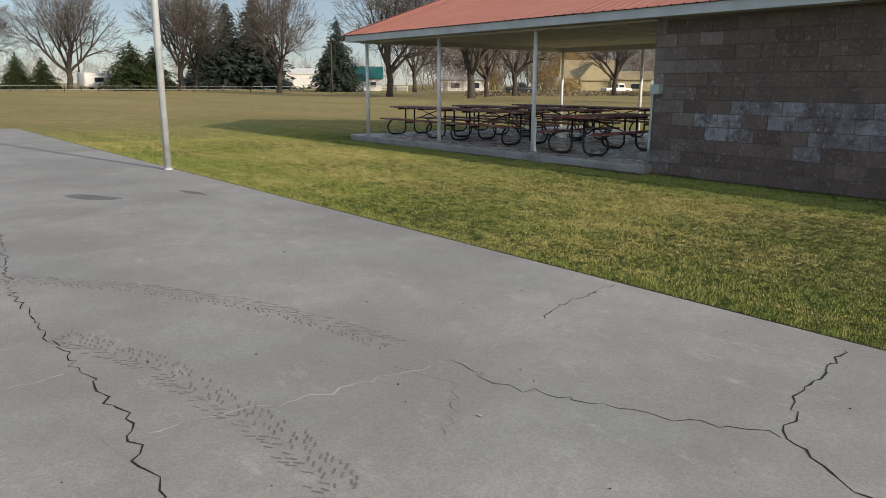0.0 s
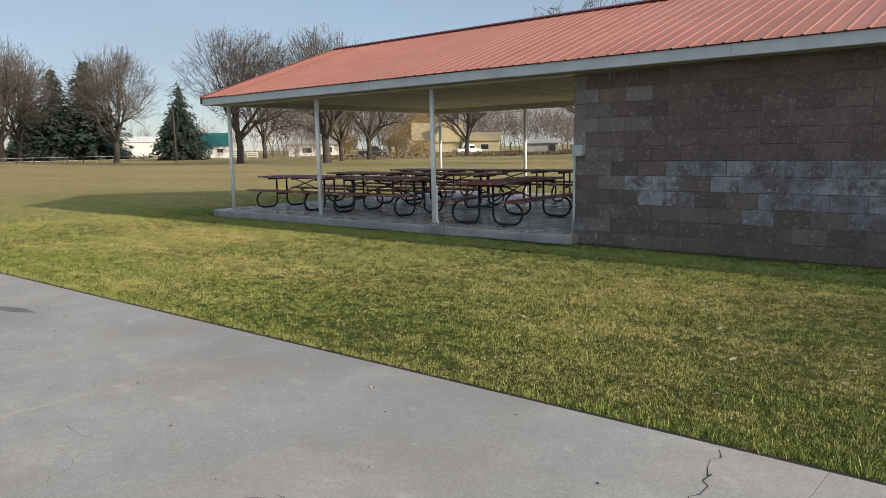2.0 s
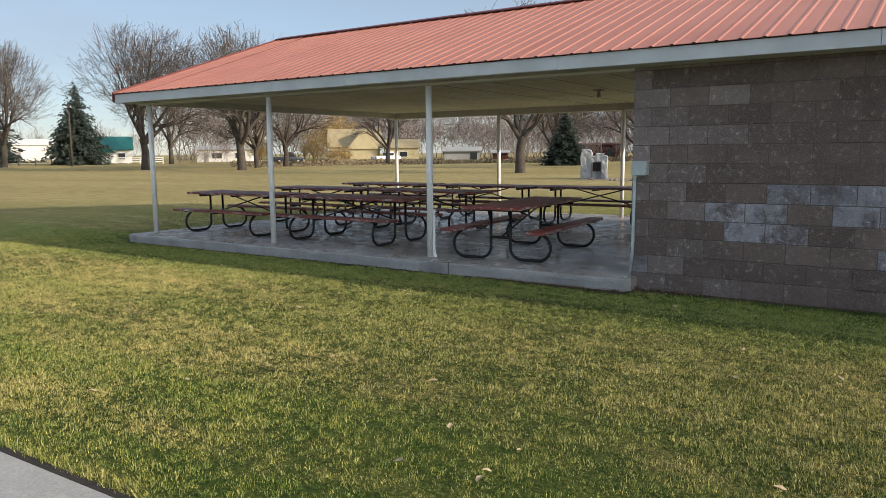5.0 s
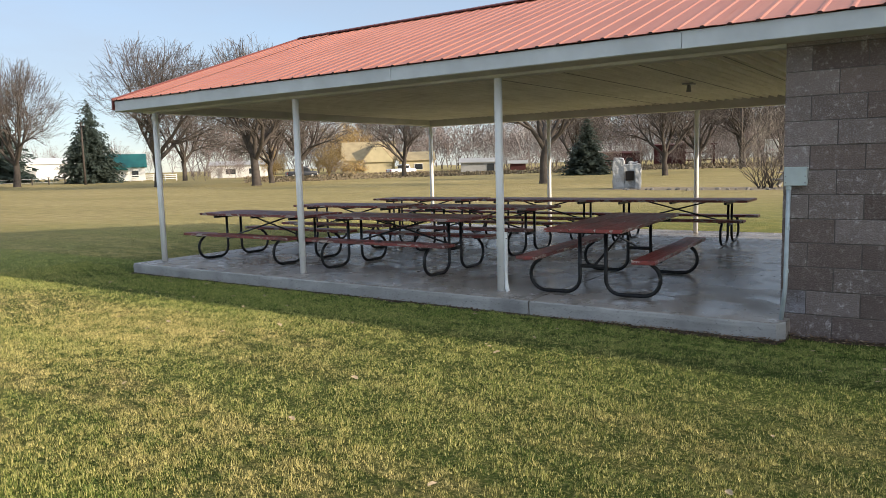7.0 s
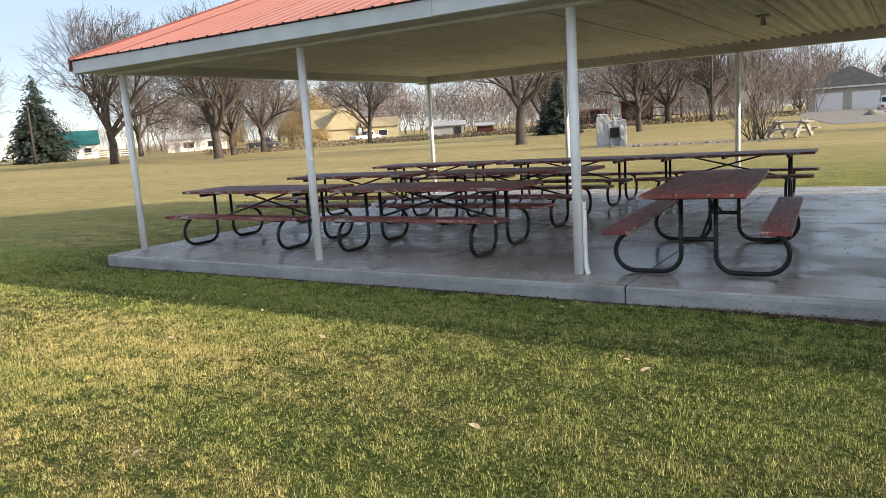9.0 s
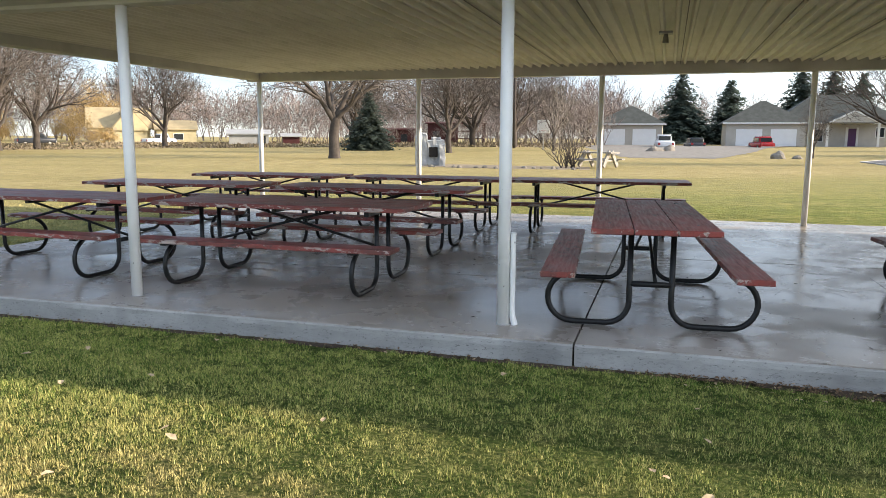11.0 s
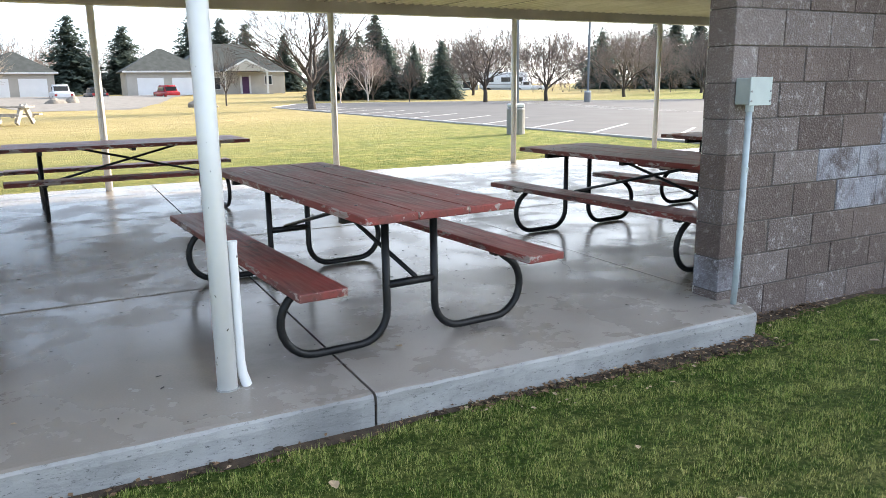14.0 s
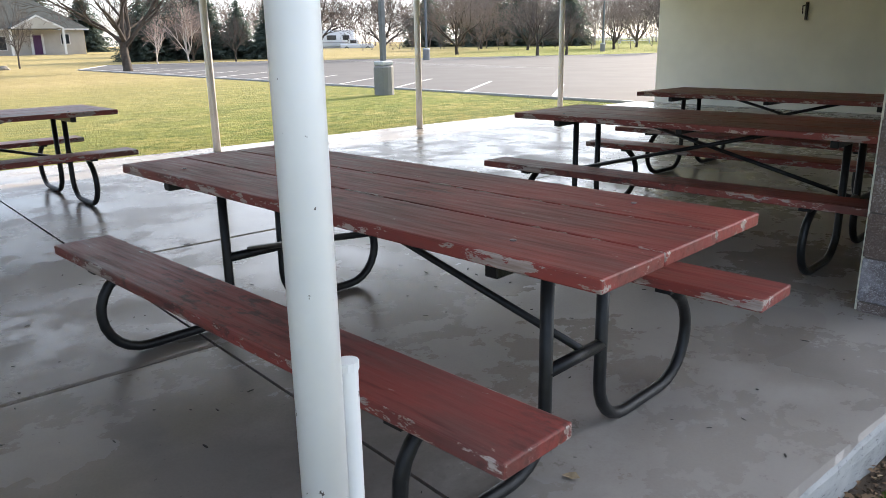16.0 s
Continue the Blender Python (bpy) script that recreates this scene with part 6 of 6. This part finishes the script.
rail_fence(118.6, -74.5, 92.0, -101.3, 15, "white three-rail fence beyond the parking lot", 0.38)
rail_fence(91.8, -101.5, 67.4, -127.5, 14, "white three-rail fence beyond the parking lot", 0.2)
rail_fence(70.5, 112.5, 76.0, 108.5, 4, "white board fence before the cottage")
dark_fence = thing("fence", 12, 118, -0.1, -7, "thin wire fence on grey posts along the field", "fence")
for i in range(26):
    part("post", boxed(i * 2.2 - 0.06, i * 2.2 + 0.06, -0.06, 0.06, -0.2, 1.15), M_BARK, dark_fence)
for z in (0.5, 1.0):
    part("wire", boxed(0, 55, -0.012, 0.012, z, z + 0.03), M_GALV, dark_fence)


def utility_pole(x, y, h):
    ob = thing("utility_pole", x, y, -0.1, 0, "weathered wooden utility pole with a crossarm", "utility pole", group="utility poles")
    part("shaft", sweep(bmesh.new(), [(0, 0, -0.3), (0, 0, h)], [0.16, 0.11], 8), M_BARK, ob, smooth=True)
    part("crossarm", boxed(-0.06, 0.06, -0.9, 0.9, h - 0.7, h - 0.55), M_BARK, ob)
    for s in (-0.75, 0, 0.75):
        part("insulator", sweep(bmesh.new(), [(0, s, h - 0.55), (0, s, h - 0.4)], 0.05, 6), M_TIN, ob)


hoop = thing("backboard", 81.5, 21.9, -0.1, 8, "white backboard on a grey pole by the drive", "backboard")
part("pole", sweep(bmesh.new(), [(0, 0, -0.2), (0, 0, 2.2), (-0.3, 0, 2.7)], 0.06, 8), M_TIN, hoop, smooth=True)
part("board", boxed(-0.36, -0.30, -0.62, 0.62, 1.9, 3.2, bevel=0.02), M_WHITE, hoop)
part("rim", sweep(bmesh.new(), [(-0.60 + 0.23 * math.cos(a * 0.5236), 0.23 * math.sin(a * 0.5236), 2.15) for a in range(13)], 0.02, 6), M_CRIMSON, hoop)
utility_pole(86.5, 25.9, 10.5)
utility_pole(58.5, 104.0, 8.5)
utility_pole(30.0, 140.0, 9.0)


def car(name, x, y, rz, length, width, height, paint, label, category, pickup=False):
    ob = thing(name, x, y, 0.0, rz, label, category)
    L, W = length / 2, width / 2
    bm = boxed(-L, L, -W, W, 0.28, height * 0.58, bevel=0.2, seg=3)
    body = part("body", bm, paint, ob, smooth=True)
    c0, c1 = (-0.1 * L, 0.55 * L) if pickup else (-0.75 * L, 0.45 * L)
    bm = boxed(c0, c1, -W * 0.88, W * 0.88, height * 0.56, height, bevel=0.06, seg=2)
    for v in bm.verts:
        if v.co.z > height * 0.8:
            v.co.x = (v.co.x - (c0 + c1) / 2) * 0.74 + (c0 + c1) / 2
            v.co.y *= 0.86
    part("cabin", bm, paint, ob, smooth=True)
    part("windscreen", boxed(c1 - 0.30, c1 - 0.02, -W * 0.70, W * 0.70, height * 0.62, height * 0.90), M_GLASS, ob)
    part("rear_window", boxed(c0 + 0.02, c0 + 0.30, -W * 0.70, W * 0.70, height * 0.62, height * 0.90), M_GLASS, ob)
    for s in (-1, 1):
        part("side_window", boxed(c0 + 0.35, c1 - 0.35, s * W * 0.86 - 0.03, s * W * 0.86 + 0.03, height * 0.63, height * 0.88), M_GLASS, ob)
        part("headlight", boxed(L - 0.03, L + 0.01, s * W * 0.72 - 0.16, s * W * 0.72 + 0.16, 0.55, 0.7), M_DOOR, ob)
        part("tail_light", boxed(-L - 0.01, -L + 0.03, s * W * 0.78 - 0.12, s * W * 0.78 + 0.12, 0.6, 0.85), M_CRIMSON, ob)
        for f in (-0.62, 0.64):
            wh = part("wheel", sweep(bmesh.new(), [(f * L, s * W - s * 0.2, 0.32), (f * L, s * W + s * 0.01, 0.32)], 0.32, 14), M_TYRE, ob)
            part("rim", sweep(bmesh.new(), [(f * L, s * W + s * 0.012, 0.32), (f * L, s * W + s * 0.02, 0.32)], 0.19, 12), M_TIN, wh)
    part("bumper", boxed(L - 0.02, L + 0.06, -W * 0.9, W * 0.9, 0.35, 0.5), M_TIN, ob)
    part("bumper", boxed(-L - 0.06, -L + 0.02, -W * 0.9, W * 0.9, 0.35, 0.5), M_TIN, ob)


P_RED = plain("red car paint", (0.33, 0.010, 0.016), 0.25, 0, 0.1, 1.0, 0.0)
P_WHITE = plain("white car paint", (0.72, 0.73, 0.75), 0.3, 0, 0.08, 1.0, 0.0)
P_DARK = plain("dark car paint", (0.03, 0.035, 0.045), 0.3, 0, 0.1, 1.0, 0.0)
car("car", 98.5, -0.5, 14, 3.9, 1.68, 1.62, P_RED, "red hatchback parked on the house drive", "car")
car("car", 98.0, 10.2, 5, 5.2, 1.95, 1.8, P_WHITE, "white pickup truck parked on the gravel drive", "pickup truck", True)
car("car", 101.5, 6.7, 10, 4.4, 1.8, 1.45, P_DARK, "dark saloon parked on the gravel drive", "car")
car("car", 101.0, 83.0, -20, 4.9, 1.85, 1.7, P_WHITE, "white pickup truck by the yellow house", "pickup truck", True)
car("car", 87.5, 92.5, -30, 4.8, 1.9, 1.75, P_DARK, "dark blue pickup truck by bare trees", "pickup truck", True)
car("car", 106.0, -55.0, 60, 5.0, 1.9, 1.75, P_WHITE, "white pickup truck behind the parking lot", "pickup truck", True)

rv = thing("motorhome", 110.5, -53.0, 0.0, 62, "white motorhome parked behind bare trees", "motorhome")
bm = boxed(-3.8, 3.8, -1.2, 1.2, 0.6, 3.1, bevel=0.15, seg=2)
part("body", bm, P_WHITE, rv, smooth=True)
part("skirt", boxed(-3.7, 3.4, -1.15, 1.15, 0.3, 0.6), M_TIN, rv)
for f in (-2.2, 2.4):
    for s in (-1, 1):
        part("wheel", sweep(bmesh.new(), [(f, s * 1.0, 0.36), (f, s * 1.21, 0.36)], 0.38, 14), M_TYRE, rv)
for a, b in ((-3.0, -2.0), (-1.0, 0.4), (1.6, 2.6)):
    part("window", boxed(a, b, 1.195, 1.215, 1.6, 2.3), M_GLASS, rv)
part("windscreen", boxed(3.78, 3.82, -1.0, 1.0, 1.5, 2.5), M_GLASS, rv)
part("stripe", boxed(-3.7, 3.7, 1.196, 1.21, 1.15, 1.3), M_TIN, rv)

for i, (x, y, rz, le) in enumerate(((31.0, 134.0, 20, 5.0), (36.5, 136.0, 10, 6.0))):
    tr = thing("trailer", x, y, 0.0, rz, "white camping trailer among bushes" if i == 0 else "pale blue-grey trailer among bushes", "trailer")
    part("body", boxed(-le / 2, le / 2, -1.2, 1.2, 0.6, 3.0, bevel=0.3, seg=3), P_WHITE if i == 0 else M_CONDUIT, tr, smooth=True)
    part("window", boxed(-0.8, 0.8, -1.22, -1.195, 1.5, 2.2), M_GLASS, tr)
    for s in (-1, 1):
        part("wheel", sweep(bmesh.new(), [(0, s * 0.95, 0.36), (0, s * 1.18, 0.36)], 0.36, 12), M_TYRE, tr)

# ---- lawn furniture behind the shelter ----
M_STONE = make_block("grey mortared stone", (0.30, 0.31, 0.32), (0.42, 0.43, 0.43), (0.60, 0.60, 0.60))
grill = thing("stone_grill", 42.6, 21.5, -0.1, 20, "old grey stone barbecue with a stubby chimney", "barbecue")


def rough_stone(*a):
    """Laid rubble: a block with an uneven, knocked-about surface."""
    bm = boxed(*a)
    bmesh.ops.subdivide_edges(bm, edges=bm.edges[:], cuts=6, use_grid_fill=True)
    for v in bm.verts:
        v.co += Vector((noise.noise(v.co * 4.5), noise.noise(v.co * 4.5 + Vector((9, 0, 0))), noise.noise(v.co * 4.5 + Vector((0, 9, 0))))) * 0.075
    return bm


part("hearth", rough_stone(-0.55, 0.55, -0.72, 0.1, -0.1, 1.30), M_STONE, grill)
part("chimney", rough_stone(-0.5, 0.5, 0.12, 0.72, -0.1, 1.5), M_STONE, grill)
part("cap", rough_stone(-0.40, 0.40, 0.18, 0.66, 1.47, 1.66), M_STONE, grill)
part("loose_stone", rough_stone(-0.36, 0.1, -0.55, -0.1, 1.27, 1.44), M_STONE, grill)
part("side_wall", rough_stone(-0.95, -0.57, -0.74, -0.45, -0.1, 1.1), M_STONE, grill)
part("firebox", boxed(-0.64, -0.54, -0.38, 0.05, 0.45, 0.95), M_CRACK, grill, "black block for the firebox opening")
M_OLDWOOD = plain("weathered grey wood", (0.42, 0.39, 0.35), 0.9, 0, 0.35, 6)
wt = thing("picnic_table", 42.4, 12.9, -0.1, 62, "weathered grey wooden picnic table on the lawn", "picnic table")
for i in range(5):
    part("tabletop_plank", boxed(-0.95, 0.95, -0.36 + i * 0.15, -0.225 + i * 0.15, 0.72, 0.79), M_OLDWOOD, wt)
for s in (-1, 1):
    for k in (0, 1):
        part("bench_plank", boxed(-0.95, 0.95, s * 0.72 - 0.13 + k * 0.14, s * 0.72 - 0.005 + k * 0.14, 0.40, 0.47), M_OLDWOOD, wt)
    for fx in (-0.68, 0.68):
        bm = boxed(fx - 0.05, fx + 0.05, -0.10, 0.10, -0.02, 0.86)
        bmesh.ops.rotate(bm, cent=(0, 0, 0.74), matrix=Matrix.Rotation(s * 0.62, 3, "X"), verts=bm.verts)
        bmesh.ops.translate(bm, vec=(0, s * 0.16, -0.02), verts=bm.verts)
        part("leg", bm, M_OLDWOOD, wt)
for fx in (-0.62, 0.62):
    part("bench_beam", boxed(fx - 0.03, fx + 0.03, -0.82, 0.82, 0.34, 0.42), M_OLDWOOD, wt)


M_ROCK = plain("tan grey rock", (0.27, 0.245, 0.21), 0.9, 0, 0.35, 5, 0.6)


def boulder(x, y, r, seed, label, group, z=-0.08, flat=0.75):
    bm = bmesh.new()
    bmesh.ops.create_icosphere(bm, subdivisions=3, radius=1.0)
    for v in bm.verts:
        d = 1 + 0.28 * noise.noise(v.co * 1.3 + Vector((seed, 0, 0))) + 0.10 * noise.noise(v.co * 4 + Vector((0, seed, 0)))
        v.co = Vector((v.co.x * d * r, v.co.y * d * r * 0.85, max(-0.3, v.co.z) * d * r * flat))
    ob = link_mesh("boulder", bm, M_ROCK)
    ob.matrix_basis = pose(x, y, z, 0, 0, seed * 40)
    tagged(ob, label, "boulder", group)


boulder(63.8, 2.1, 0.55, 1, "rounded grey boulder on the lawn edge", "boulders", flat=1.0)
boulder(63.6, 0.9, 0.35, 2, "rounded grey boulder on the lawn edge", "boulders", flat=0.9)
boulder(80.0, 11.0, 0.9, 3, "pale boulder beside the gravel drive", "boulders")
boulder(81.0, 9.6, 0.7, 4, "pale boulder beside the gravel drive", "boulders", flat=1.1)
st = random.Random(6)
for i in range(17):
    boulder(40.2 + st.uniform(-0.7, 0.7), 13.5 + i * 0.46 + st.uniform(-0.2, 0.2), st.uniform(0.05, 0.15), 10 + i, "small grey edging stone round the fire pit", "edging stones", z=-0.07)
sheet("pavement_pit", [(39.6, 13.0), (43.6, 13.4), (44.4, 21.0), (41.0, 22.6), (39.8, 19.0)], -0.082, plain("dry trodden soil", (0.30, 0.235, 0.155), 0.95, 0, 0.35, 3, 0.6), "bare trodden soil round the barbecue", "soil")
